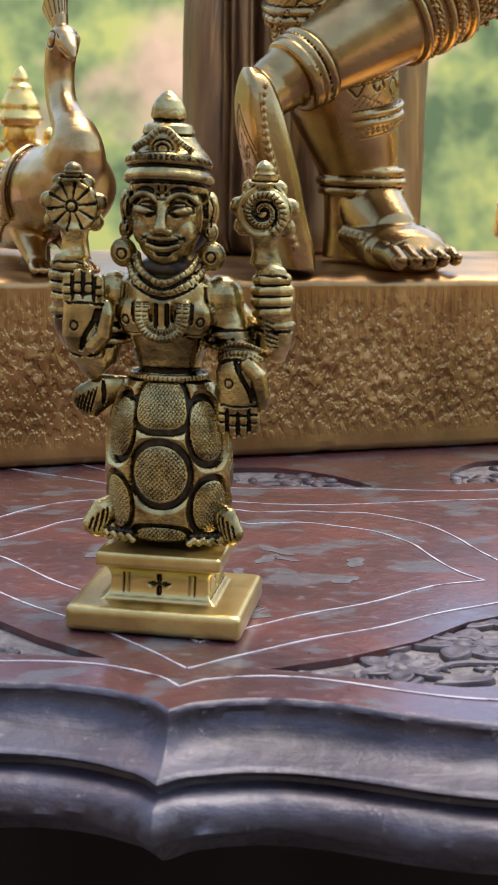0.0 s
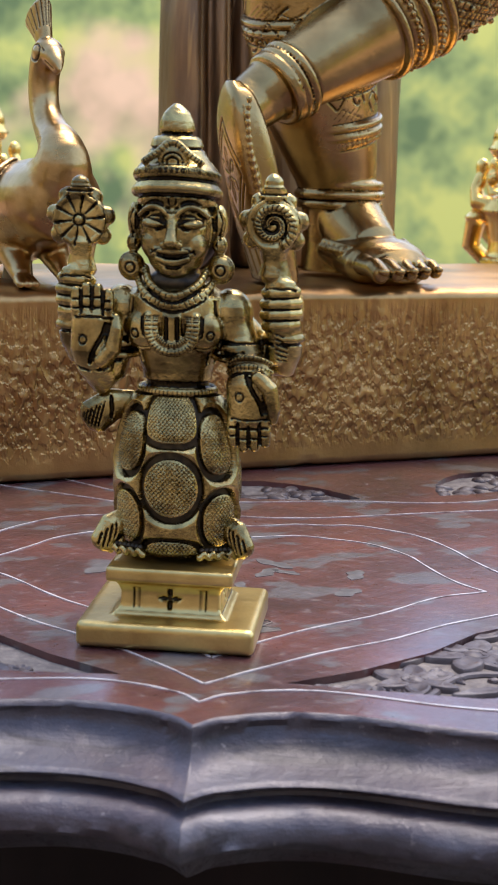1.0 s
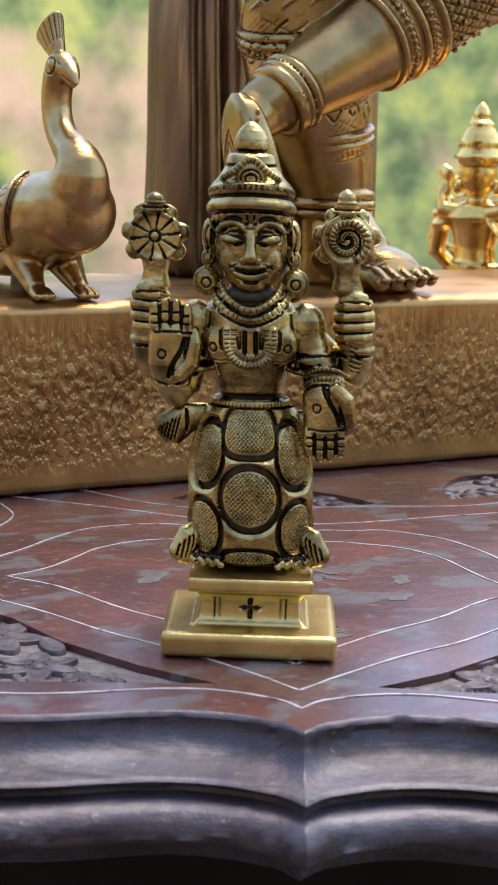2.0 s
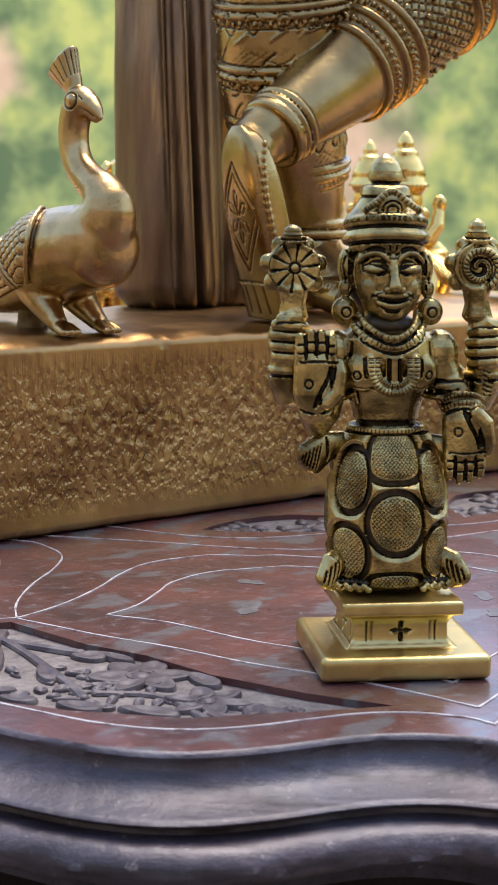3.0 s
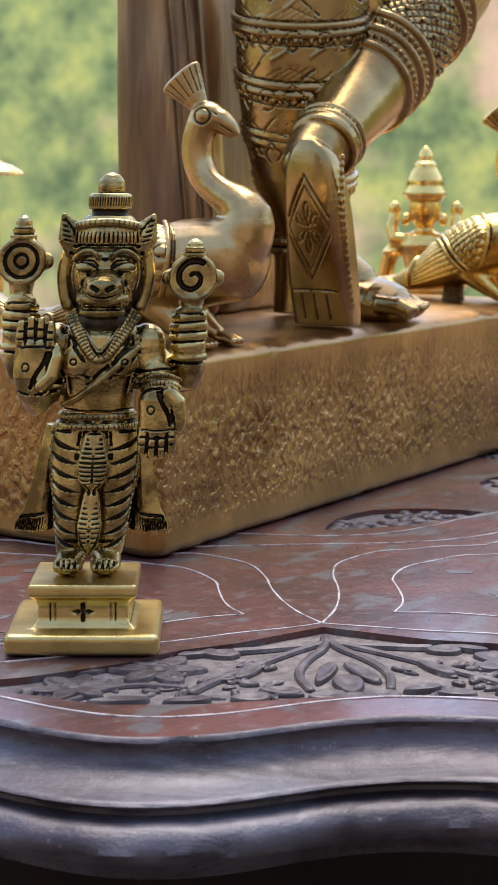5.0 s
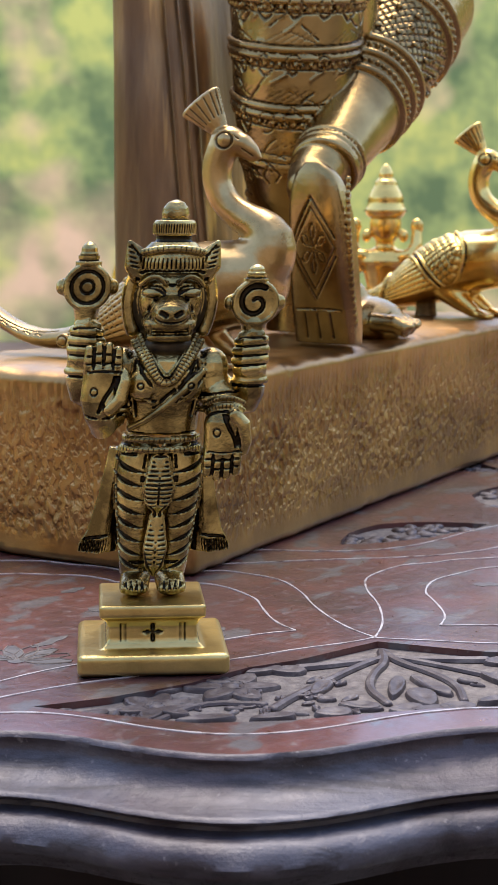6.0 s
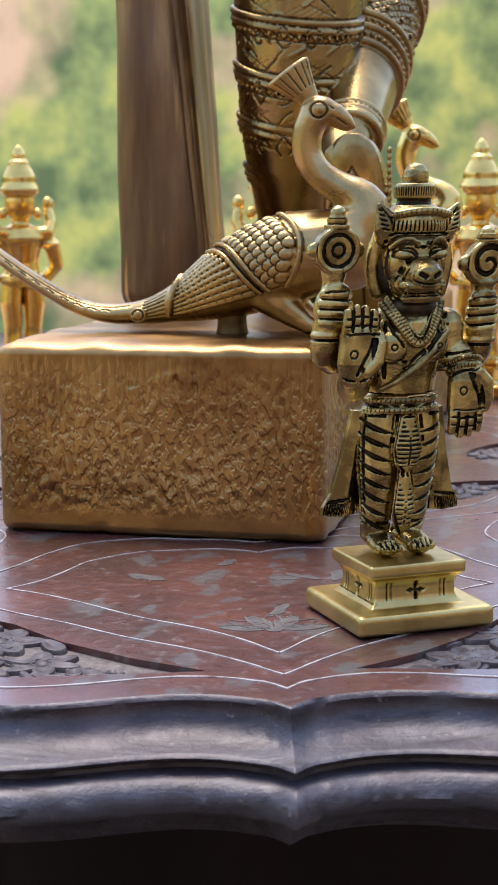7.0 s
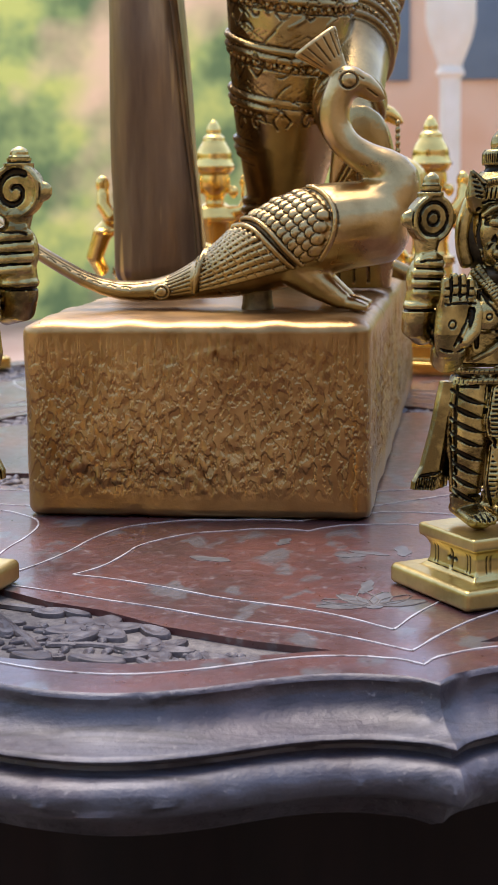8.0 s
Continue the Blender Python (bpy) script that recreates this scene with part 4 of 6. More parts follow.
def four_arms(ms, oy, kinds, fists, emblems, tips, right, left, zs, half):
    """Two raised fists with emblems behind, two lower arms with open palms in front. Places are (x, z); right and left are palm middles."""
    for s, kind, (fx, fz), (ex, ez), tip in ((-1, kinds[0], fists[0], emblems[0], tips[0]), (1, kinds[1], fists[1], emblems[1], tips[1])):
        ms.tube(smooth_line([(s * (half - 2), oy + 3.0, zs), (s * (half + 3.5), oy + 4.0, zs - 7), (fx - s * 0.5, oy + 3.2, fz - 12.5), (fx + s * 0.6, oy + 1.4, fz - 8), (fx + s * 0.2, oy + 0.2, fz - 2)], 1), 4.1, 14)
        fist(ms, fx, oy - 0.4, fz, 1.0, s)
        ms.tube([(fx, oy + 0.4, fz + 3), (ex, oy, ez - 7.5)], [3.0, 2.7], 12)
        emblem(ms, ex, oy - 0.6, ez, 5.9, kind, tip)
    rx, rz = right
    lx, lz = left
    # upper arms, elbows and forearms
    ms.tube(smooth_line([(-half + 0.5, oy, zs), (-half - 2.2, oy - 1.0, zs - 8), (rx + 1.5, oy - 2.5, rz - 9.0), (rx + 0.2, oy - 4.6, rz - 5.5)], 1), [4.6, 4.6, 4.5, 4.4, 4.3, 4.2, 4.0, 3.8], 14)
    palm(ms, rx, oy - 6.4, rz, True, 1.06, 1)
    ms.tube(smooth_line([(half - 0.5, oy, zs), (half + 1.8, oy - 0.8, zs - 7), (half + 2.6, oy - 2.0, lz + 9), (lx, oy - 4.6, lz + 4.0)], 1), [4.6, 4.6, 4.5, 4.4, 4.2, 4.2, 4.1, 3.9], 14)
    palm(ms, lx, oy - 6.4, lz, False, 1.06, 1)
    for s in (-1, 1):
        ms.ball((s * (half + 0.4), oy - 0.6, zs - 1.0), (4.8, 4.6, 5.4), 14, 10)
        for q, (dz, r) in enumerate(((-8.0, 0.9), (-10.6, 0.8))):
            c = (s * (half + 2.0), oy - 0.9, zs + dz)
            ms.tube(circle(c, 4.5, 20), r, 8, 0, ring=True)
            ms.tube(circle((c[0], c[1], c[2] + 1.2), 5.0, 20), 0.34, 6, 1, ring=True)
            ms.tube(circle((c[0], c[1], c[2] - 1.2), 5.0, 20), 0.34, 6, 1, ring=True)
        # deep line between arm and chest
        ms.tube([(s * (half - 3.0), oy - 4.6, zs + 1.5), (s * (half - 2.6), oy - 5.0, zs - 5), (s * (half - 3.4), oy - 4.4, zs - 12)], [0.4, 0.7, 0.6], 8, 1)
    for w, q in ((0.0, 0.75), (1.9, 0.6)):
        rope(ms, [(lx - 4.6, oy - 5.4, lz + 4.6 + w), (lx - 2, oy - 8.0, lz + 6.4 + w), (lx + 2, oy - 8.0, lz + 6.4 + w), (lx + 4.6, oy - 5.4, lz + 4.8 + w)], q)
    ms.tube([(lx - 4.6, oy - 7.0, lz + 3.8), (lx - 1.6, oy - 9.2, lz + 5.2), (lx + 1.6, oy - 9.2, lz + 5.2), (lx + 4.6, oy - 7.0, lz + 3.8)], 0.36, 6, 1)
    ms.tube([(rx - 4.0, oy - 7.6, rz - 6.0), (rx, oy - 9.4, rz - 7.0), (rx + 4.0, oy - 7.6, rz - 6.0)], 0.4, 6, 1)


def face(ms, oy, z, w=8.0, h=9.6):
    """A smiling face, broad above and round at the chin: almond eyes with double lids, brows, strong nose, full lips."""
    ms.ball((0, oy, z + 1.0), (w, 7.4, h), 22, 16)
    ms.ball((0, oy - 1.2, z - 4.0), (6.3, 6.0, 5.8), 18, 12)
    ms.ball((0, oy - 3.6, z - 7.4), (3.4, 3.0, 2.6), 14, 8)
    # black bodies set behind the face and under the chin to darken those recesses
    ms.ball((0, oy + 2.2, z + 0.6), (w + 1.0, 6.4, h), 18, 12, 1)
    ms.ball((0, oy - 0.2, z - h - 0.8), (6.6, 5.8, 2.8), 14, 8, 1)
    for s in (-1, 1):
        ms.ball((s * 4.3, oy - 4.0, z - 2.4), (2.7, 2.5, 3.2), 12, 8)
        ms.ball((s * 4.0, oy - 6.0, z + 2.2), (2.6, 1.2, 1.35), 14, 10)
        for q, (dz, r) in enumerate(((0.0, 0.3), (1.25, 0.26))):
            ms.tube(smooth_line([(s * 1.3, oy - 6.9, z + 1.8 + dz * 0.6), (s * 2.8, oy - 7.2, z + 3.3 + dz * 0.7), (s * 5.0, oy - 6.2, z + 3.2 + dz * 0.7), (s * 6.9, oy - 4.6, z + 2.0 + dz * 0.4)]), r, 6, 1)
        ms.tube(smooth_line([(s * 1.3, oy - 6.9, z + 1.8), (s * 2.8, oy - 7.2, z + 0.85), (s * 5.0, oy - 6.4, z + 1.0), (s * 6.9, oy - 4.6, z + 2.0)]), 0.3, 6, 1)
        ms.ball((s * 3.9, oy - 7.0, z + 2.0), (1.7, 0.7, 0.75), 12, 8)
        ms.tube(smooth_line([(s * 0.8, oy - 7.0, z + 4.0), (s * 3.0, oy - 6.9, z + 5.8), (s * 5.4, oy - 5.6, z + 5.4), (s * 7.2, oy - 3.8, z + 3.6)]), 0.7, 8)
        ms.tube(smooth_line([(s * 0.9, oy - 7.2, z + 5.1), (s * 3.0, oy - 6.8, z + 6.9), (s * 5.4, oy - 5.4, z + 6.5), (s * 7.4, oy - 3.4, z + 4.6)]), 0.26, 6, 1)
        ms.ball((s * 1.5, oy - 8.0, z - 2.2), (1.15, 1.2, 0.95), 10, 6)
        ms.tube([(s * 2.3, oy - 8.2, z - 1.2), (s * 2.7, oy - 7.6, z - 2.4), (s * 1.8, oy - 8.0, z - 3.1)], 0.26, 6, 1)
        ms.tube([(s * 2.8, oy - 6.9, z - 2.8), (s * 4.8, oy - 6.3, z - 4.4)], 0.24, 6, 1)
    ms.tube([(0, oy - 6.8, z + 3.8), (0, oy - 7.6, z + 0.8), (0, oy - 8.9, z - 1.9)], [1.0, 1.15, 1.6], 12)
    ms.tube(smooth_line([(-4.3, oy - 5.9, z - 3.6), (-2.4, oy - 7.4, z - 4.5), (0, oy - 7.9, z - 4.7), (2.4, oy - 7.4, z - 4.5), (4.3, oy - 5.9, z - 3.6)]), 0.4, 6, 1)
    ms.tube(smooth_line([(-3.6, oy - 6.4, z - 3.4), (-1.4, oy - 7.6, z - 3.6), (0, oy - 7.8, z - 3.9), (1.4, oy - 7.6, z - 3.6), (3.6, oy - 6.4, z - 3.4)]), 0.62, 8)
    ms.tube(smooth_line([(-3.3, oy - 6.2, z - 5.0), (0, oy - 7.5, z - 6.1), (3.3, oy - 6.2, z - 5.0)]), 0.85, 8)
    ms.tube(smooth_line([(-3.2, oy - 6.4, z - 6.4), (0, oy - 7.3, z - 7.4), (3.2, oy - 6.4, z - 6.4)]), 0.3, 6, 1)
    # mark on the brow
    for x in (-0.75, 0.75):
        ms.tube([(x, oy - 7.4, z + 4.6), (x * 1.1, oy - 6.4, z + 8.2)], 0.24, 6, 1)


def turtle_statuette():
    ms = Mass(True)
    oy = 3.0
    # shell-patterned lower body
    prof = [(9.5, 17.0), (12.2, 18.5), (13.0, 22), (13.4, 30), (13.2, 38), (12.2, 44), (10.8, 48.5), (9.6, 51), (8.6, 52.4)]
    ms.lathe((0, oy, 0), [(r - 1.7, z) for r, z in prof], 40, 1, 0.86)

    # plates of the shell: hatched cushions in dark grooves, smooth ridges between
    plates = [(0, 33.0, 5.9, 6.3, 2.0), (0, 48.0, 6.4, 5.4, 3.0), (0, 18.2, 6.4, 3.0, 2.4)]
    for s in (-1, 1):
        plates += [(s * 50, 42.2, 4.6, 6.4, 2.4), (s * 53, 25.6, 5.0, 5.8, 2.2), (s * 104, 33.5, 4.6, 6.0, 2.4), (s * 104, 47.2, 4.4, 4.4, 2.4), (s * 104, 20.5, 4.6, 4.4, 2.4), (s * 154, 41.0, 4.6, 6.0, 2.4), (s * 154, 26.0, 4.6, 6.0, 2.4)]
    nj, ni = 420, 250
    grid, kinds = [], []
    for i in range(ni + 1):
        z = 17.2 + (52.2 - 17.2) * i / ni
        r0 = lerp_table([(z1, r1) for r1, z1 in prof], z)
        row, tags = [], []
        for j in range(nj):
            th = 360 * j / nj - 180
            best = 9.0
            for pa, pz, pu, pv, pw in plates:
                du = radians((th - pa + 180) % 360 - 180) * 13.0
                best = min(best, ((abs(du) / pu) ** pw + (abs(z - pz) / pv) ** pw) ** (1 / pw))
            if best < 1:
                cut = min(abs(math.sin(radians(th) * 13 * 3.3 + z * 3.0)), abs(math.sin(radians(th) * 13 * 3.3 - z * 3.0))) if best < 0.92 else 1.0
                h = 0.1 + 0.7 * (1 - best ** 4) - (0.28 if cut < 0.3 else 0.0)
                kind = 0
            elif best < 1.24:
                h, kind = -1.1, 1
            else:
                h, kind = 0.25 + 0.75 * min((best - 1.24) / 0.14, 1.0), 0
            r = r0 + h
            row.append((r * math.sin(radians(th)), oy - 0.86 * r * math.cos(radians(th)), z))
            tags.append(kind)
        grid.append(row)
        kinds.append(tags)
    shell = Mass()
    shell.grid(grid, True, False)
    for i in range(ni):
        for j in range(nj):
            shell.m[i * nj + j] = 1 if kinds[i][j] + kinds[i + 1][(j + 1) % nj] + kinds[i][(j + 1) % nj] + kinds[i + 1][j] >= 3 else 0
    # flippers at the foot and one beside the hip
    for s in (-1, 1):
        ms.tube([(s * 10.5, oy - 4, 24), (s * 13.6, oy - 6.4, 22.8), (s * 15.8, oy - 8, 19.4)], [3.0, 3.2, 2.6], 12, 0, 0.7)
        for q in range(4):
            ms.tube([(s * (11.8 + q * 1.2), oy - 8.4 - 0.25 * q, 24.6 - q * 0.9), (s * (12.2 + q * 1.4), oy - 9.2 - 0.4 * q, 18.4)], 0.3, 5, 1)
        for q in range(9):
            ms.ball((s * (6.2 + 0.95 * q), oy - 10.4 + 0.4 * q, 17.9 + 0.7 * (q % 2)), (0.95, 1.0, 0.9), 8, 6)
            ms.ball((s * (6.7 + 0.95 * q), oy - 9.8 + 0.4 * q, 19.4), (0.7, 0.7, 0.6), 6, 4, 1)
    ms.tube([(-9.5, oy, 49.5), (-14.0, oy - 1.4, 49.2), (-18.2, oy - 2.8, 46.2)], [2.8, 3.6, 4.0], 12, 0, 0.55)
    ms.tube([(-14.0, oy - 3.6, 51.4), (-13.4, oy - 4.0, 44.0)], 0.45, 6, 1)
    for q in range(6):
        ms.tube([(-15.2 - q * 0.95, oy - 4.6 - 0.12 * q, 50.2 - q * 0.55), (-16.8 - q * 0.8, oy - 4.8, 43.4 + q * 0.4)], 0.24, 5, 1)
    ms.tube([(9.5, oy, 49), (13.5, oy - 1, 48.5), (16.5, oy - 2.0, 45.0)], [2.6, 3.0, 2.8], 10, 0, 0.6)
    # belt, torso
    ribbed_band(ms, (0, oy, 53.0), 7.8, 6.6, 1.15, 56)
    ms.tube(circle((0, oy, 51.4), 8.6, 26, squash=0.84), 0.6, 6, 1, ring=True)
    ms.tube(circle((0, oy, 54.7), 8.0, 26, squash=0.84), 0.5, 6, 1, ring=True)
    ms.lathe((0, oy, 0), [(7.6, 51.5), (7.4, 54.5), (7.7, 57), (8.8, 60.5), (10.4, 65), (11.8, 70), (11.2, 73.5), (7.6, 76), (5.0, 77.5), (4.6, 80.5)], 30, 0, 0.74)
    for s in (-1, 1):
        ms.ball((s * 6.2, oy - 5.2, 66.4), (4.4, 3.0, 4.6), 14, 10)
        ms.tube(circle((s * 8.2, oy - 7.6, 65.6), 0.9, 12, "y"), 0.22, 6, 1, ring=True)
        ms.tube(smooth_line([(s * 3.4, oy - 6.8, 62.6), (s * 6.4, oy - 7.4, 61.8), (s * 9.6, oy - 5.4, 63.6)]), 0.42, 6, 1)
    # beaded necklaces and the looped pendant
    for r, z, q in ((6.8, 76.6, 0.95), (8.4, 74.6, 0.95)):
        rope(ms, [(-r, oy - 1.5, z + 2.6), (-r * 0.76, oy - 6.2, z - 0.8), (0, oy - 8.4, z - 3.4), (r * 0.76, oy - 6.2, z - 0.8), (r, oy - 1.5, z + 2.6)], q)
        ms.tube(smooth_line([(-r, oy - 2.3, z + 1.3), (-r * 0.76, oy - 7.0, z - 2.1), (0, oy - 9.2, z - 4.7), (r * 0.76, oy - 7.0, z - 2.1), (r, oy - 2.3, z + 1.3)]), 0.32, 6, 1)
    for w, q in ((0.0, 0.95), (1.7, 0.7)):
        u = 5.2 - w
        rope(ms, [(-u, oy - 7.6, 69.6), (-u, oy - 8.5, 65.6), (-u * 0.66, oy - 8.9, 62.6 + w), (0, oy - 9.0, 61.6 + w), (u * 0.66, oy - 8.9, 62.6 + w), (u, oy - 8.5, 65.6), (u, oy - 7.6, 69.6)], q)
    ms.tube(smooth_line([(-6.5, oy - 8.0, 69.6), (-6.4, oy - 8.8, 65.2), (-4.4, oy - 9.2, 61.6), (0, oy - 9.4, 60.0), (4.4, oy - 9.2, 61.6), (6.4, oy - 8.8, 65.2), (6.5, oy - 8.0, 69.6)]), 0.34, 6, 1)
    ms.slab((0, oy - 8.4, 66.8), (4.0, 1.6, 6.0), 0.4)
    for x in (-1.25, 1.25):
        ms.tube([(x, oy - 9.4, 69.2), (x, oy - 9.4, 64.6)], 0.5, 6, 1)
    four_arms(ms, oy, ("spokes", "shell"), ((-21.9, 72.3), (22.6, 71.3)), ((-20.9, 88.8), (20.8, 89.2)), (9.6, 10.8), (-17.2, 63.7), (16.4, 53.3), 71.0, 11.4)
    ms.tube([(22.0, oy - 1.4, 67), (21.4, oy - 0.8, 60.4)], [2.4, 2.0], 10)
    for q in range(6):
        ms.tube([(21.8, oy - 3.4, 66.2 - 1.1 * q), (24.0, oy - 2.2, 65.4 - 1.1 * q)], 0.22, 5, 1)
    # head, ears, round earrings
    face(ms, oy - 1.0, 86.8)
    for s in (-1, 1):
        ms.ball((s * 9.0, oy + 0.4, 89.0), (1.9, 2.6, 4.2), 12, 8)
        ms.tube([(s * 9.4, oy - 2.2, 92.2), (s * 10.6, oy - 1.9, 89.4), (s * 9.5, oy - 2.2, 86.0)], 0.34, 6, 1)
        ms.tube([(s * 8.2, oy - 2.8, 92.4), (s * 8.4, oy - 3.0, 84.0)], 0.45, 6, 1)
        ms.ball((s * 9.3, oy - 0.6, 84.4), (1.7, 1.8, 2.2), 10, 6)
        ms.ball((s * 9.7, oy - 1.6, 79.4), (3.0, 2.6, 3.2), 14, 10)
        ms.tube(circle((s * 9.7, oy - 4.0, 79.2), 1.15, 14, "y"), 0.24, 6, 1, ring=True)
        ms.tube(circle((s * 9.7, oy - 2.6, 79.4), 2.9, 18, "y"), 0.2, 6, 1, ring=True)
    # domed cap: two rolled bands rising to the brow, peaked ornament, knob
    ms.lathe((0, oy, 0), [(8.4, 92.6), (9.0, 95.0), (9.2, 97.5), (9.0, 99.6), (8.4, 100.6), (7.0, 102.2), (6.0, 103.8), (5.6, 105.4), (5.2, 106.6), (4.2, 107.2), (3.6, 107.6), (3.9, 108.6), (3.6, 110.2), (2.9, 111.8), (1.8, 113.0), (0.6, 113.9)], 32, 0, 0.92)
    for z, r, t in ((95.2, 8.6, 1.3), (98.7, 8.3, 1.25)):
        pts = [(r * math.cos(a), oy + 0.92 * r * math.sin(a), z - 1.3 * math.sin(a)) for a in [2 * math.pi * i / 40 for i in range(40)]]
        ms.tube(pts, t, 10, 0, ring=True)
        ms.tube([(x * 1.07, oy + (y - oy) * 1.07, q - 1.55) for x, y, q in pts], 0.42, 6, 1, ring=True)
        if z > 96:
            for i in range(100):
                a = math.pi + math.pi * i / 99
                x, y, q = (r + t) * math.cos(a), oy + 0.92 * (r + t) * math.sin(a), z - 1.3 * math.sin(a)
                ms.tube([(x, y, q - 0.5), (x, y, q + 0.7)], 0.1, 5, 1)
    rope(ms, [(-6.2, oy - 6.6, 101.6), (-3.4, oy - 6.6, 103.4), (0, oy - 5.8, 106.6), (3.4, oy - 6.6, 103.4), (6.2, oy - 6.6, 101.6)], 0.85)
    ms.ball((0, oy - 6.0, 102.6), (3.4, 1.4, 2.4), 12, 8)
    for q in (1.3, 2.4):
        ms.tube(circle((0, oy - 7.4, 101.4), q, 12, "y", 180, 0), 0.24, 6, 1)
    ms.tube(circle((0, oy, 107.5), 4.0, 20, squash=0.92), 0.42, 6, 1, ring=True)
    ms.tube(circle((0, oy, 104.6), 6.0, 24, squash=0.92), 0.3, 6, 1, ring=True)
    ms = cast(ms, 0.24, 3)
    n = len(ms.v)
    ms.v += shell.v
    ms.patina += [0.0] * len(shell.v)
    ms.f += [tuple(i + n for i in f) for f in shell.f]
    ms.m += shell.m
    return ms


def boar_statuette():
    ms = Mass(True)
    oy = 4.0
    # feet and legs
    for s in (-1, 1):
        ms.tube([(s * 3.9, oy + 2, 20.0), (s * 4.3, oy - 3.5, 19.2), (s * 4.6, oy - 8.0, 18.2)], [3.6, 3.8, 3.7], 14, 0, 0.62, (0, 0, 1))
        for q in range(5):
            ms.ball((s * (2.0 + 1.35 * q), oy - 9.6 + 0.3 * abs(q - 1), 18.3), (0.78, 1.7, 1.25), 8, 6)
            if q < 4:
                ms.tube([(s * (2.68 + 1.35 * q), oy - 8.6, 19.7), (s * (2.68 + 1.35 * q), oy - 10.6, 18.9), (s * (2.68 + 1.35 * q), oy - 11.2, 17.6)], 0.24, 5, 1)
        ms.tube([(s * 4.6, oy - 0.5, 20.5), (s * 4.9, oy - 0.8, 28), (s * 5.4, oy - 0.8, 38), (s * 5.6, oy - 0.5, 46), (s * 5.2, oy, 52)], [3.6, 4.3, 5.0, 5.4, 5.2], 16)
        for q in range(8):
            z = 23.5 + 3.5 * q
            rr = lerp_table([(20.5, 3.6), (28, 4.3), (38, 5.0), (46, 5.4), (52, 5.2)], z) + 0.12
            cx = lerp_table([(20.5, 4.6), (28, 4.9), (38, 5.4), (46, 5.6), (52, 5.2)], z)
            ms.tube([(s * (cx + rr * math.sin(radians(p))), oy - 0.8 - rr * math.cos(radians(p)), z - 1.6 + 3.6 * ((p + 30) / 120) ** 1.5) for p in range(-30, 91, 12)], [0.1, 0.16, 0.28, 0.42, 0.54, 0.62, 0.66, 0.62, 0.54, 0.42, 0.3], 6, 1)
        # side cloth with ribbed hem
        rows = []
        for z, x0, x1 in ((25.5, 9.0, 19.0), (27.5, 9.0, 18.8), (31, 9.0, 16.8), (40, 9.0, 14.6), (52, 8.5, 12.5)):
            rows.append([(s * x0, oy + 1.2, z), (s * (x0 + x1) / 2, oy - 0.6, z - 0.4), (s * x1, oy + 0.6, z), (s * x1, oy + 2.6, z), (s * x0, oy + 3.4, z)])
        ms.grid(rows, True, True)
        ms.tube([(s * 8.8, oy - 1.0, 30), (s * 18.2, oy - 0.2, 29)], 0.4, 6, 1)
        ms.tube([(s * 8.8, oy - 0.4, 51), (s * 9.6, oy - 0.6, 38), (s * 9.6, oy - 0.6, 25)], 0.75, 6, 1)
        for q in range(14):
            x = 9.6 + 0.68 * q
            ms.tube([(s * x, oy - 1.0 + 0.06 * q, 28.4), (s * (x + 0.5), oy - 1.1 + 0.06 * q, 25.2)], 0.24, 5, 1)
    # front pleat
    for z0, z1, w in ((36.0, 50.5, 4.0), (20.5, 36.0, 3.1)):
        ms.tube([(0, oy - 5.6, z1), (0, oy - 6.6, z0 + (z1 - z0) * 0.45), (0, oy - 6.2, z0 + 2.5), (0, oy - 5.8, z0)], [w * 0.6, w, w * 0.8, 0.4], 12, 0, 0.5)
        for q in range(11):
            z = z0 + 2 + (z1 - z0 - 3) * q / 10
            ww = w * (0.85 - 0.4 * abs(q / 10 - 0.5))
            ms.tube([(-ww, oy - 7.6, z), (0, oy - 8.7, z - 0.1), (ww, oy - 7.6, z)], 0.24, 5, 1)
        ms.tube([(0, oy - 8.5, z0 + 0.5), (0, oy - 8.8, z1 - 1)], 0.24, 5, 1)
        for s in (-1, 1):
            ms.tube([(s * w * 0.8, oy - 6.2, z1), (s * w * 1.05, oy - 6.9, (z0 + z1) / 2), (s * 0.7, oy - 6.6, z0)], 0.45, 6, 1)
    # deep lines either side of each leg
    for s in (-1, 1):
        ms.tube([(s * 10.6, oy - 2.2, 51), (s * 10.6, oy - 2.4, 40), (s * 9.6, oy - 2.2, 26)], [0.5, 0.9, 0.7], 6, 1)
        ms.tube(circle((s * 4.8, oy - 0.8, 23.6), 4.6, 18), 0.42, 6, 1, ring=True)
    # belt and torso
    for i, z in enumerate((52.2, 54.6)):
        ribbed_band(ms, (0, oy, z), 9.2 - 0.2 * i, 7.2, 0.85, 46)
    for z in (50.9, 53.4, 55.9):
        ms.tube(circle((0, oy, z), 9.6, 28, squash=0.8), 0.36, 6, 1, ring=True)
    ms.lathe((0, oy, 0), [(8.8, 56), (9.0, 60), (10.0, 65), (11.0, 70), (10.4, 74), (7.4, 77), (5.8, 80)], 28, 0, 0.72)
    for s in (-1, 1):
        ms.ball((s * 5.2, oy - 5.4, 68), (4.4, 2.8, 4.2), 12, 8)
        ms.tube(circle((s * 6.2, oy - 8.3, 68), 0.8, 10, "y"), 0.22, 6, 1, ring=True)
        ms.tube([(s * 2.4, oy - 7.0, 64.2), (s * 5.6, oy - 8.0, 63.8), (s * 9.2, oy - 5.4, 65.4)], 0.4, 6, 1)
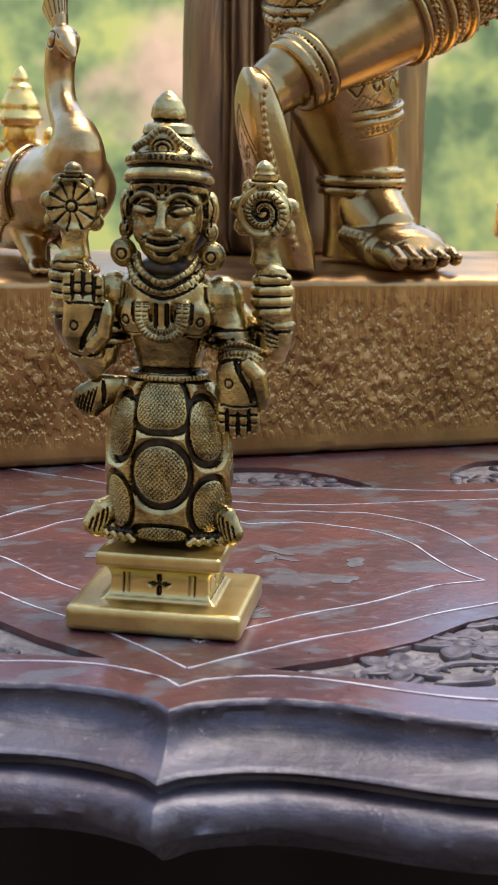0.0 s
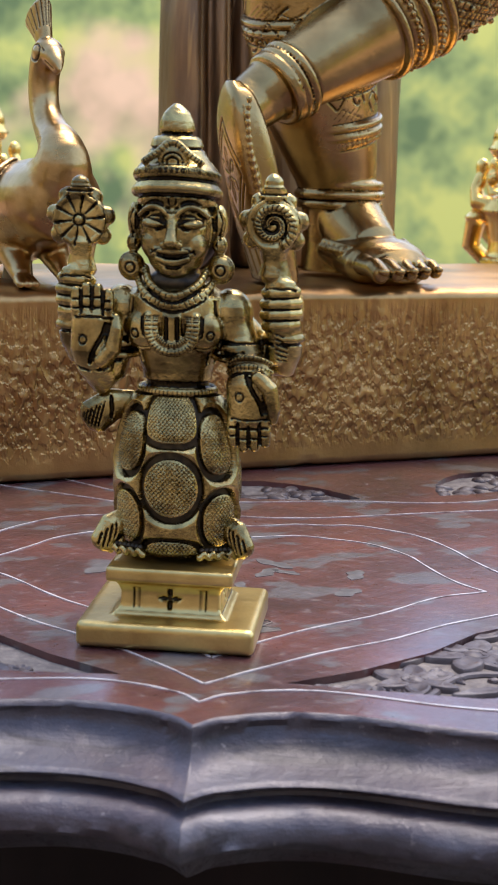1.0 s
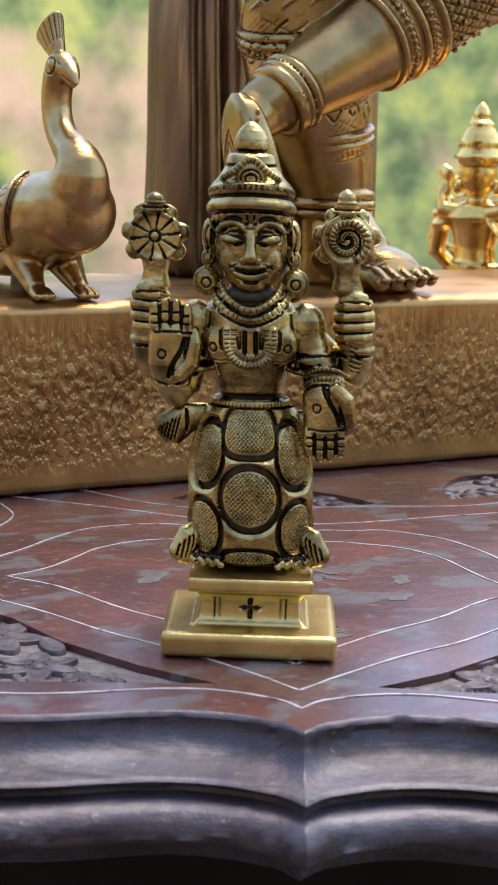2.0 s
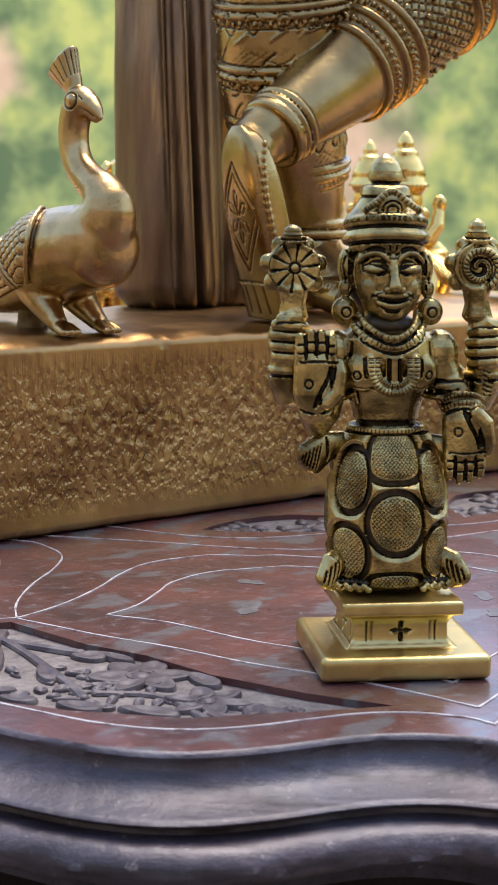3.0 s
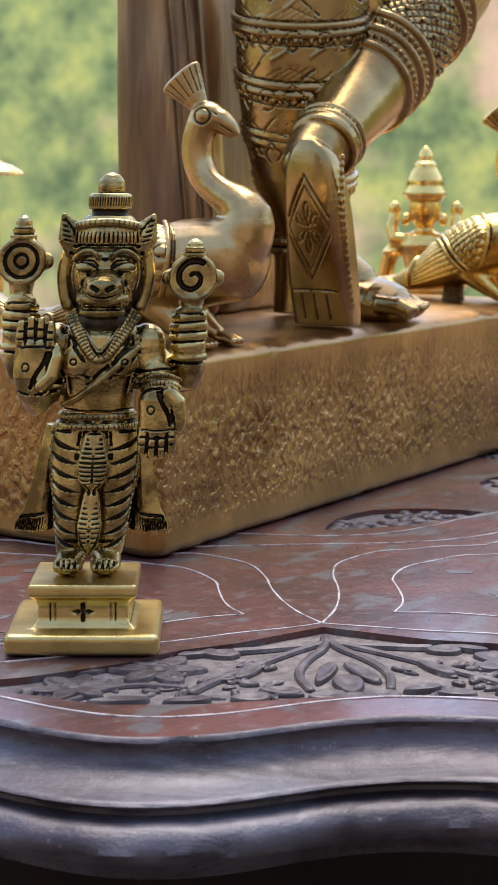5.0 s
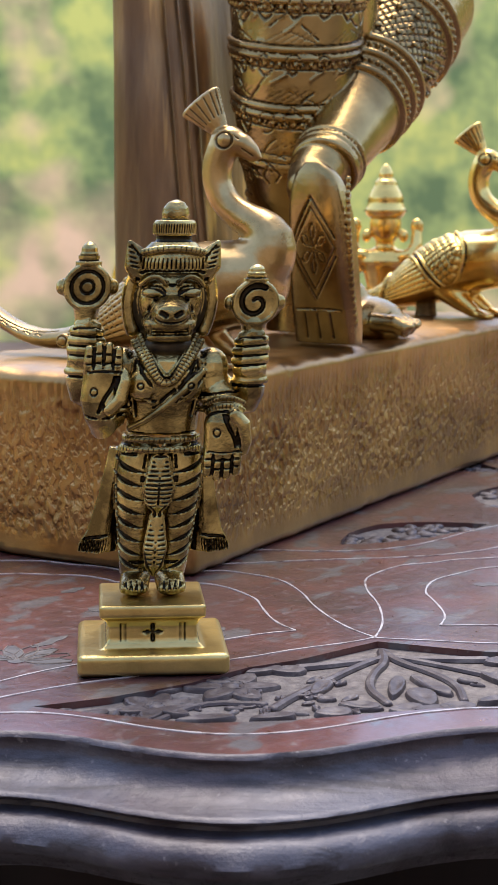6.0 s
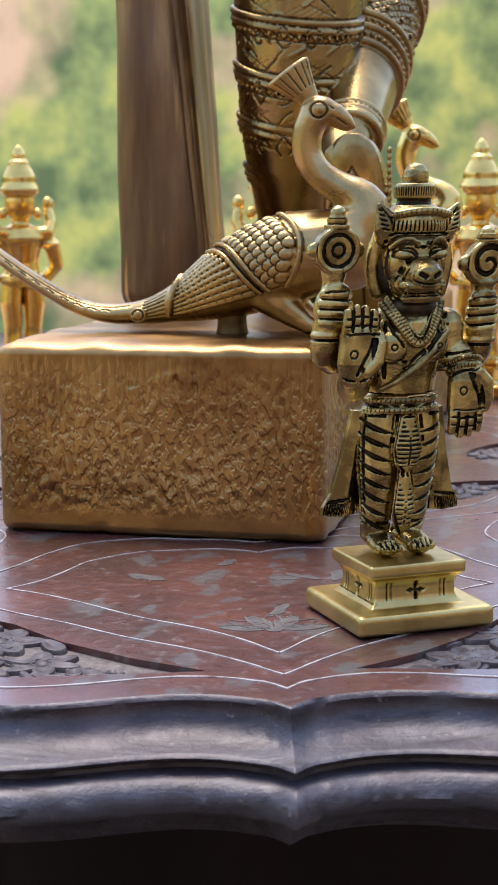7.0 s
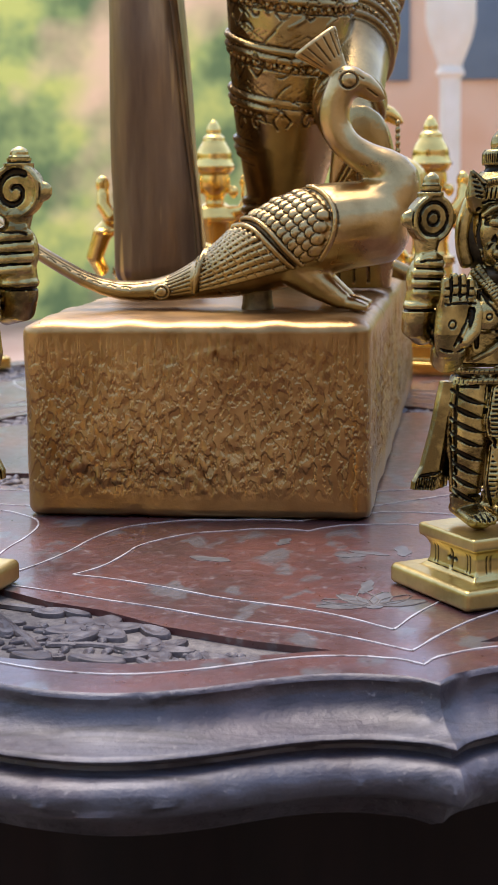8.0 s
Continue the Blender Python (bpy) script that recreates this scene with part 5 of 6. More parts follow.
    for q, r in ((0, 0.95), (1.8, 0.4), (-1.6, 0.4)):
        pts = [(9.0, oy - 5.6, 71.5 + q), (4.0, oy - 8.4, 66.5 + q), (-3.0, oy - 8.2, 60.5 + q), (-8.2, oy - 5.2, 57.5 + q)]
        ms.tube(smooth_line(pts), r, 6, 0 if q == 0 else 1)
    for w, q in ((6.8, 0), (8.3, 1.4)):
        rope(ms, [(-w, oy - 2.5, 80 - q), (-w * 0.6, oy - 7.0, 74.5 - q), (0, oy - 9.0, 68.6 - q), (w * 0.6, oy - 7.0, 74.5 - q), (w, oy - 2.5, 80 - q)], 0.95)
    for w, q in ((9.4, 2.7), (5.4, -1.2)):
        ms.tube(smooth_line([(-w, oy - 3.4, 80 - q), (-w * 0.62, oy - 7.8, 73.6 - q), (0, oy - 9.8, 67.4 - q), (w * 0.62, oy - 7.8, 73.6 - q), (w, oy - 3.4, 80 - q)]), 0.45, 6, 1)
    four_arms(ms, oy, ("rings", "spiral"), ((-19.8, 77.2), (20.7, 74.7)), ((-20.3, 91.6), (20.9, 87.7)), (10.9, 9.6), (-15.4, 66.6), (15.0, 56.8), 72.5, 10.4)
    # boar head: round cheeks, heavy lids, short broad snout with a flat nose
    hz = 86.5
    # black bodies behind the head and below the jaw, added to darken the gaps
    ms.ball((0, oy + 1.4, hz + 1.0), (9.9, 6.4, 10.5), 18, 12, 1)
    ms.ball((0, oy - 3.0, hz - 9.0), (6.6, 5.0, 3.0), 14, 8, 1)
    ms.tube([(0, oy + 1, 21), (0, oy + 0.5, 50)], 0.84, 12, 1)
    ms.ball((0, oy - 0.6, hz + 2.2), (8.6, 7.4, 9.0), 22, 16)
    ms.ball((0, oy - 3.4, hz - 2.6), (6.9, 5.6, 5.4), 18, 12)
    ms.tube([(0, oy - 4.5, hz + 1.0), (0, oy - 8.0, hz - 0.8), (0, oy - 10.2, hz - 1.4)], [5.0, 4.9, 4.3], 16, 0, 0.8)
    ms.ball((0, oy - 11.2, hz - 0.9), (4.0, 1.7, 2.5), 16, 10)
    ms.tube(smooth_line([(-5.4, oy - 7.4, hz - 3.4), (-2.6, oy - 10.2, hz - 3.8), (0, oy - 10.8, hz - 4.0), (2.6, oy - 10.2, hz - 3.8), (5.4, oy - 7.4, hz - 3.4)]), 1.25, 8)
    ms.tube(smooth_line([(-5.6, oy - 7.8, hz - 5.2), (-2.6, oy - 10.4, hz - 5.0), (2.6, oy - 10.4, hz - 5.0), (5.6, oy - 7.8, hz - 5.2)]), 0.6, 6, 1)
    ms.tube(smooth_line([(-4.6, oy - 7.2, hz - 6.6), (0, oy - 9.8, hz - 6.6), (4.6, oy - 7.2, hz - 6.6)]), 1.2, 8)
    ms.tube(smooth_line([(-4.8, oy - 6.8, hz - 8.0), (0, oy - 9.0, hz - 8.2), (4.8, oy - 6.8, hz - 8.0)]), 0.5, 6, 1)
    ms.tube(smooth_line([(-4.2, oy - 11.0, hz - 2.2), (0, oy - 12.4, hz - 3.2), (4.2, oy - 11.0, hz - 2.2)]), 0.34, 6, 1)
    for s in (-1, 1):
        ms.tube([(s * 1.3, oy - 12.8, hz - 1.2), (s * 2.5, oy - 12.4, hz - 0.5)], 0.7, 6, 1)
        ms.ball((s * 4.4, oy - 6.3, hz + 4.0), (2.7, 1.5, 1.5), 14, 10)
        for k, (dz, r) in enumerate(((0.0, 0.34), (1.3, 0.28))):
            ms.tube(smooth_line([(s * 1.6, oy - 7.6, hz + 3.4 + dz * 0.6), (s * 3.2, oy - 7.7, hz + 5.2 + dz * 0.7), (s * 5.4, oy - 6.8, hz + 5.1 + dz * 0.7), (s * 7.4, oy - 4.8, hz + 3.8 + dz * 0.5)]), r, 6, 1)
        ms.tube(smooth_line([(s * 1.6, oy - 7.6, hz + 3.4), (s * 3.2, oy - 7.9, hz + 2.5), (s * 5.4, oy - 7.0, hz + 2.6), (s * 7.4, oy - 4.8, hz + 3.8)]), 0.34, 6, 1)
        ms.ball((s * 4.3, oy - 7.3, hz + 3.8), (1.9, 0.8, 0.85), 12, 8)
        ms.tube(smooth_line([(s * 1.4, oy - 7.6, hz + 6.2), (s * 3.4, oy - 7.6, hz + 8.0), (s * 5.8, oy - 6.2, hz + 7.6), (s * 7.6, oy - 4.2, hz + 5.6)]), 0.75, 8)
        ms.tube([(s * 4.4, oy - 9.0, hz + 0.6), (s * 5.9, oy - 7.4, hz - 2.4)], 0.34, 6, 1)
        ms.tube([(s * 5.6, oy - 7.4, hz + 0.8), (s * 7.0, oy - 5.6, hz - 2.2)], 0.3, 6, 1)
        ms.tube([(s * 4.8, oy - 9.4, hz - 5.6), (s * 5.2, oy - 10.0, hz - 3.4)], [0.7, 0.35], 6)
        # broad pointed ears over the turban, long side locks
        ms.tube([(s * 6.6, oy - 2.0, hz + 8.4), (s * 8.6, oy - 3.0, hz + 11.6), (s * 10.8, oy - 3.0, hz + 16.2)], [3.6, 3.6, 0.6], 14, 0, 0.6)
        for q in range(5):
            ms.tube([(s * (8.2 + 0.5 * q), oy - 5.3 + 0.2 * q, hz + 9.6 + 1.3 * q), (s * (10.2 + 0.25 * q), oy - 4.9 + 0.2 * q, hz + 10.2 + 1.2 * q)], 0.24, 5, 1)
        ms.tube([(s * 6.6, oy - 5.6, hz + 9.0), (s * 8.0, oy - 5.6, hz + 13.0), (s * 10.2, oy - 4.4, hz + 15.4)], 0.36, 6, 1)
        ms.tube(smooth_line([(s * 8.6, oy, hz + 9), (s * 10.4, oy + 0.4, hz + 3), (s * 9.6, oy + 0.4, hz - 3), (s * 8.4, oy - 0.2, hz - 6)]), 1.8, 12)
        ms.tube([(s * 8.4, oy - 3.6, hz + 7.0), (s * 8.9, oy - 3.4, hz + 1.0), (s * 7.6, oy - 3.8, hz - 6)], 0.65, 6, 1)
    ms.tube(circle((0, oy - 8.2, hz + 7.6), 1.4, 10, "y", 180, 180), 0.5, 6, 1)
    # rolled turban, ribbed drum and knob
    ms.lathe((0, oy, 0), [(8.0, hz + 8.6), (8.8, hz + 9.6), (8.9, hz + 11.2), (8.3, hz + 13.0), (6.8, hz + 14.6), (5.4, hz + 16.0), (4.9, hz + 17.0), (5.3, hz + 18.0), (5.4, hz + 20.2), (4.8, hz + 21.2), (3.2, hz + 21.6), (3.4, hz + 22.6), (3.1, hz + 24.2), (2.0, hz + 25.6), (0.5, hz + 26.2)], 28, 0, 0.88)
    rope(ms, [(-7.4, oy - 5.4, hz + 13.6), (-3.0, oy - 7.2, hz + 14.6), (3.0, oy - 7.2, hz + 14.6), (7.4, oy - 5.4, hz + 13.6)], 1.0)
    for i in range(26):
        a = radians(180 + 180 * i / 25)
        x, y = 9.0 * math.cos(a), oy + 7.9 * math.sin(a)
        ms.tube([(x, y, hz + 9.6), (x * 0.97, y, hz + 12.2)], 0.2, 5, 1)
        x, y = 5.5 * math.cos(a), oy + 4.85 * math.sin(a)
        ms.tube([(x, y, hz + 18.2), (x, y, hz + 20.4)], 0.16, 5, 1)
    ms.tube(circle((0, oy, hz + 8.8), 8.8, 28, squash=0.88), 0.5, 6, 1, ring=True)
    ms.tube(circle((0, oy, hz + 16.8), 5.6, 22, squash=0.88), 0.5, 6, 1, ring=True)
    ms.tube(circle((0, oy, hz + 21.5), 3.8, 18, squash=0.88), 0.4, 6, 1, ring=True)
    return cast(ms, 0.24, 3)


def reset(ms, dx, dy, lean):
    """Shifts a figure on its foot and leans it sideways."""
    ms.v = [(x + dx + lean * (z - 17.0), y + dy, z) for x, y, z in ms.v]
    return ms


def joined(foot, body):
    """Foot and figure as one casting: 0 old brass, 1 patina, 2 satin brass."""
    ms = Mass()
    ms.v = foot.v + body.v
    n = len(foot.v)
    ms.f = foot.f + [tuple(i + n for i in f) for f in body.f]
    ms.m = [2 if m == 0 else 1 for m in foot.m] + body.m
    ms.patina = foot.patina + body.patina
    return ms


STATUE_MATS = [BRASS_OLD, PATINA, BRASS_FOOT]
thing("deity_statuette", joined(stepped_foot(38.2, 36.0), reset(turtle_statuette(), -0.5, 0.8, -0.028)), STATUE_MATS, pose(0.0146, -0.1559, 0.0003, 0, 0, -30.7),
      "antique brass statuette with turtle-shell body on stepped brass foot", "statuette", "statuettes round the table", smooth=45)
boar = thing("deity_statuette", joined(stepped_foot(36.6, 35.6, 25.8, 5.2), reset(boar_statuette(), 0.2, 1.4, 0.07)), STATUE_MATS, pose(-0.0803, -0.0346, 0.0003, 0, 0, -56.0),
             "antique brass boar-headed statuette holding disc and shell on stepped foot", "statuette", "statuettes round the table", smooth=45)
x, y, _ = at(99.8, 250)
third = copy_thing(boar, pose(x * MM, y * MM, 0.0003, 0, 0, -97))
third.scale = (1.13, 1.13, 1.13)
tagged(third, "antique brass statuette raising a shell emblem, third on the rim")


def gold_statuette(parasol=False):
    """Golden figure with crown, broad shoulders, bent arms and draped legs."""
    ms = Mass()
    ms.slab((0, 0, 3), (38, 36, 6), 1.0)
    ms.slab((0, 0, 9.5), (24, 22, 8), 0.8)
    ms.slab((0, 0, 15), (29, 27, 3.4), 0.6)
    for s in (-1, 1):
        ms.tube([(s * 5, -3, 18), (s * 5.2, 0, 28), (s * 6, 0, 40), (s * 5, 0, 52)], [4.2, 4.4, 5.6, 5.4], 14)
        ms.tube([(s * 9, 1, 74), (s * 16, 0, 68), (s * 19, -2, 58), (s * 15, -7, 52)], [4.6, 4.2, 3.8, 3.2], 12)
        ms.tube([(s * 8, 3, 74), (s * 13, 4, 75), (s * 15.5, 1, 80), (s * 15, -1, 85)], [4.0, 3.4, 3.0, 2.6], 12)
        ms.ball((s * 15, -1.5, 88.5), (3.2, 2.2, 4.0), 12, 8)
        ms.ball((s * 9, 0, 84), (2.4, 2.4, 3), 10, 8)
        ms.tube(circle((s * 14.5, 0.4, 69), 4.9, 14), 0.8, 6, ring=True)
    ms.lathe((0, 0, 0), [(8, 48), (10.5, 52), (9, 56), (8.4, 60), (10.5, 68), (12.5, 73), (9, 77), (4.5, 79), (4.4, 82)], 24, 0, 0.74)
    for z, r in ((53, 10.8), (51, 11.0), (76, 8.5), (72, 11.8)):
        ribbed_band(ms, (0, 0, z), r, r * 0.76, 0.9, 36)
    ms.ball((0, -0.5, 89), (7.6, 7.4, 9.2), 18, 12)
    ms.ball((0, -7.6, 87.5), (1.3, 1.6, 2.2), 8, 6)
    ms.lathe((0, 0, 0), [(8.2, 93), (9.4, 95), (9.0, 98), (8.2, 100), (8.4, 102), (7.0, 105), (5.2, 108), (5.4, 109.5), (3.2, 111), (3.6, 113), (2.2, 116), (0.5, 118)], 24)
    for z, r in ((96, 9.3), (100.5, 7.8), (104.5, 6.2)):
        ribbed_band(ms, (0, 0, z), r, r, 0.7, 30)
    if parasol:
        ms.tube([(-16, 4, 14), (-16, 4, 118)], 1.6, 8)
        ms.lathe((-16, 4, 115.5), [(15, 0), (14, 2.2), (8, 5.5), (2.5, 7), (2.6, 9), (1.4, 11), (1.8, 12.5), (0.4, 15)], 24)
    return cast(ms, 0.7)


gold = thing("deity_statuette", gold_statuette(), [BRASS_GOLD, PATINA], pose(0, 0, 0), "golden brass statuette with tall crown on stepped foot, sunlit tone", "statuette", "statuettes round the table")
placed = [(-72.7, 240), (-100.3, 240), (-114.3, 158), (-128.5, 297), (-191, 240)]
x, y, _ = at(*placed[0])
gold.matrix_world = pose(x * MM, y * MM, 0.0003, 0, 0, 74)
gold.scale = (1.12, 1.12, 1.12)
for a, r in placed[1:]:
    x, y, _ = at(a, r)
    copy_thing(gold, pose(x * MM, y * MM, 0.0003, 0, 0, -a))
x, y, _ = at(-159, 243)
thing("deity_statuette", gold_statuette(True), [BRASS_GOLD, PATINA], pose(x * MM, y * MM, 0.0003, 0, 0, 160), "golden brass statuette holding a small parasol", "statuette", "statuettes round the table")


# ---- peacocks on the plinth ----
def peacock():
    """Local: y runs from breast (0) to tail, z up from the plinth's top, x across."""
    ms = Mass(True)
    # (y, z, half width, half height)
    secs = [(-8.0, 29, 3, 5), (-7, 28.5, 7.5, 9), (-3.5, 27.5, 11.5, 12.8), (2, 27, 14.2, 13.2), (12, 26, 16, 14.0), (23, 23.6, 16, 15.4), (34, 20, 14.5, 14.6), (43, 16, 12, 12.0), (50, 12.2, 10, 8.8), (58, 9, 8, 6), (66, 6.4, 6.4, 4.0), (78, 5.4, 5.6, 3.2), (89, 8.2, 5.2, 2.8), (102, 16.0, 5.0, 2.7), (113, 23.6, 5.0, 2.6), (120, 29.5, 4.2, 2.3), (124, 33, 1.5, 1.0)]
    secs = smooth_line(secs, 1)
    n = 20
    rows = []
    for i, (y, z, w, h) in enumerate(secs):
        rows.append([(w * math.cos(2 * math.pi * j / n), y, z + h * math.sin(2 * math.pi * j / n)) for j in range(n)])
    core = Mass()
    core.grid(rows, True, True)
    # neck and head
    neck = [(0, 9, 24), (0, 3.5, 29), (0, -1.8, 35), (0, -3.8, 40), (0, -1, 44), (0, 5.5, 47), (0, 11.5, 51.5), (0, 14.3, 57), (0, 14.6, 63), (0, 12.2, 69)]
    core.tube(smooth_line(neck, 1), [s for s in [p[0] for p in smooth_line([(9.5,), (11.2,), (9.8,), (7.9,), (6.2,), (5.1,), (4.6,), (4.5,), (4.6,), (4.8,)], 1)]], 16)
    core.ball((0, 10.6, 70.5), (4.8, 6.0, 5.2), 16, 10)
    core.tube([(0, 6, 70), (0, 2.2, 67.6), (0, -0.8, 65.0)], [3.6, 2.3, 0.6], 10)
    core.tube([(0, 6, 67.2), (0, 2.8, 65.0), (0, 1.2, 64.0)], [2.0, 1.2, 0.4], 8)
    # thighs melt into the body
    for s in (-1, 1):
        core.tube([(s * 6, 25, 13), (s * 6.6, 18, 7.5), (s * 7, 12, 3.4)], [6.4, 4.4, 2.8], 14)
    skin_mass = fused(core, 0.8, 8)
    ms.v, ms.f, ms.m = skin_mass.v, skin_mass.f, skin_mass.m
    for s in (-1, 1):
        ms.ball((s * 4.0, 9.8, 71), (0.8, 1.5, 1.5), 10, 6)
        ms.tube([(s * 3.95, 9.8 + 2.6 * math.cos(2 * math.pi * i / 16), 71 + 2.6 * math.sin(2 * math.pi * i / 16)) for i in range(16)], 0.4, 6, 1, ring=True)
        ms.tube([(s * 2.6, 4.6, 68.2), (s * 1.4, 1.8, 66)], 0.28, 5, 1)
        ms.tube(smooth_line([(s * 3.2, 5.6, 71.5), (s * 4.6, 8, 74.4), (s * 4.2, 13, 74.2)]), 0.35, 5, 1)
    # fan crest
    rows = []
    for q, w, th in ((0, 2.4, 2.0), (0.3, 4.0, 2.5), (0.7, 6.2, 3.2), (0.93, 7.6, 3.6), (1.0, 7.2, 2.8)):
        cy, cz = 12.5 + 8.0 * q, 73.0 + 10.5 * q
        rows.append([(th * math.cos(2 * math.pi * k / 16), cy + 0.80 * w * math.sin(2 * math.pi * k / 16), cz - 0.60 * w * math.sin(2 * math.pi * k / 16)) for k in range(16)])
    ms.grid(rows, True, True)
    for k in range(16):
        a = 2 * math.pi * k / 16
        ms.tube([(2.75 * math.cos(a), 15.4 + 3.6 * math.sin(a), 76.8 - 2.7 * math.sin(a)), (3.6 * math.cos(a), 19.6 + 6.0 * math.sin(a), 82.3 - 4.5 * math.sin(a))], 0.24, 5, 1)
    for k in range(9):
        ms.tube([(-0.8, 15.0 + 1.4 * k, 88.0 - 1.05 * k), (0.8, 15.2 + 1.4 * k, 88.0 - 1.05 * k)], 0.4, 6, 1)
    # legs
    for s in (-1, 1):
        ms.tube([(s * 6, 25, 12), (s * 6.6, 18, 7), (s * 7, 11.5, 3)], [5.5, 4.0, 2.8], 12)
        for q in (-1, 0, 1):
            ms.tube([(s * 7, 12, 2.8), (s * 7 + q * 1.7, 8, 2.0), (s * 7 + q * 2.4, 4.6, 1.1)], [2.2, 1.8, 1.1], 8)
    ms.lathe((0, 38, 0), [(5.0, 0.1), (4.6, 2), (4.4, 5), (5.5, 9)], 14, 1)

    # wings: rows of scales, beaded band, long feathers
    def skin(y, v, s, lift=0.0):
        """A point on the flank: v 0 at the lower edge, 1 at the back."""
        c = [t for t in zip(secs, secs[1:]) if t[0][0] <= y <= t[1][0]]
        (a, b) = c[0] if c else (secs[-2], secs[-1])
        k = (y - a[0]) / (b[0] - a[0] + 1e-9)
        z, w, h = (a[i] + (b[i] - a[i]) * k for i in (1, 2, 3))
        an = radians(-35 + 105 * v)
        return Vector((s * (w + lift) * math.cos(an), y, z + (h + lift) * math.sin(an)))

    def wing_front(v):
        return 13.0 + 9.0 * (v - 0.42) ** 2 * 3.0

    def wing_band(v):
        return 23.0 + 19.0 * v

    for s in (-1, 1):
        # scales between the wing's rim and the slanting band
        for i in range(10):
            for j in range(12):
                v = (j + 0.5 * (i % 2)) / 11.6
                y = wing_band(v) - 3.2 - 3.3 * i
                if y < wing_front(v) + 2.6 or v > 0.99:
                    continue
                t1 = (skin(y + 0.6, v, s) - skin(y - 0.6, v, s)).normalized()
                t2 = (skin(y, v + 0.03, s) - skin(y, v - 0.03, s)).normalized()
                nn = t1.cross(t2).normalized()
                nn = nn if nn.x * s > 0 or abs(nn.x) < 0.2 and nn.z > 0 else -nn
                t1 = (t1 + nn * 0.26).normalized()
                nn = (nn - t1 * nn.dot(t1)).normalized()
                t2 = nn.cross(t1)
                turn = Matrix((t1, t2, nn)).transposed()
                c = skin(y, v, s, 0.35)
                ms.ball(c, (2.3, 1.9, 0.75), 12, 8, 0, turn)
                ms.tube([c + t1 * 2.35 * math.cos(radians(t)) + t2 * 1.95 * math.sin(radians(t)) for t in range(-80, 81, 20)], 0.24, 5, 1, dome=False)
        for line, beads in ((wing_front, True), (wing_band, True), (lambda v: wing_band(v) + 2.6, False), (lambda v: 56.0 - 3.0 * v, True)):
            pts = [skin(line(v / 16), v / 16, s, 0.7) for v in range(17)]
            ms.tube(pts, 0.8, 8)
            if beads:
                for p, q in zip(pts, pts[1:]):
                    for k in (0.0, 0.5):
                        ms.ball(p.lerp(q, k) + Vector((s * 0.5, 0, 0.25)), 0.72, 8, 6)
            for side in (1.15, -1.15):
                ms.tube([skin(line(v / 16) + side, v / 16, s, 0.5) for v in range(17)], 0.24, 5, 1)
        # long feathers behind the band
        for j in range(11):
            v = (j + 0.4) / 11
            ys = [wing_band(v) + 4 + (56.0 - wing_band(v) - 4.5) * q / 5 for q in range(6)]
            ms.tube([skin(y, v, s, 0.25) for y in ys], [1.3, 1.3, 1.2, 1.0, 0.8, 0.6], 8, 0, 0.7)
            ms.tube([skin(y, v + 0.045, s, 0.35) for y in ys], 0.3, 5, 1)
            for y0, y1 in zip(ys, ys[1:]):
                for k in (0.0, 0.5):
                    ms.tube([skin(y0 + (y1 - y0) * k, v - 0.03, s, 0.9), skin(y0 + (y1 - y0) * k + 1.0, v + 0.03, s, 0.9)], 0.1, 5, 1)
        for j in range(7):
            v = (j + 0.4) / 7
            ms.tube([skin(y, v, s, 0.15) for y in (57.5, 61, 65)], 0.26, 5, 1)
        # round boss at the tail's root, cuts along the tail
        c = skin(66, 0.25, s, 0.6)
        ms.ball(c, (1.2, 2.8, 2.6), 12, 8)
        ms.tube([(c.x + s * 1.0, c.y + 1.9 * math.cos(t * 0.5), c.z + 1.8 * math.sin(t * 0.5)) for t in range(12)], 0.3, 5, 1)
        ms.tube([skin(y, 0.8, s, -0.1) for y in (70, 80, 90, 100, 110, 118)], 0.3, 5, 1)
        for q in range(9):
            y = 76 + 4.6 * q
            ms.tube([skin(y, 0.58, s, 0.0), skin(y + 1.6, 0.66, s, 0.0), skin(y + 2.6, 0.6, s, 0.0)], 0.24, 5, 1)
    return cast(ms, 0.36, 2)


bird = thing("peacock_figure", peacock(), [BRASS_BIRD, ENGRAVE], pose(0.0372, -0.0016, 0.0605), "brown brass peacock figure with scaled wings on the plinth", "figurine", "peacocks on the plinth", smooth=50)
bird.scale = (1.06, 1.06, 1.0)
other = copy_thing(bird, pose(0.283, 0.004, 0.0605, 0, 0, -4))
# far bird takes the golden brass: the light on it put into its colour
for slot in (other.material_slots[0],):
    slot.link = 'OBJECT'
    slot.material = BRASS_GOLD
tagged(other, "brass peacock figure with fan crest on the plinth, lit tone")


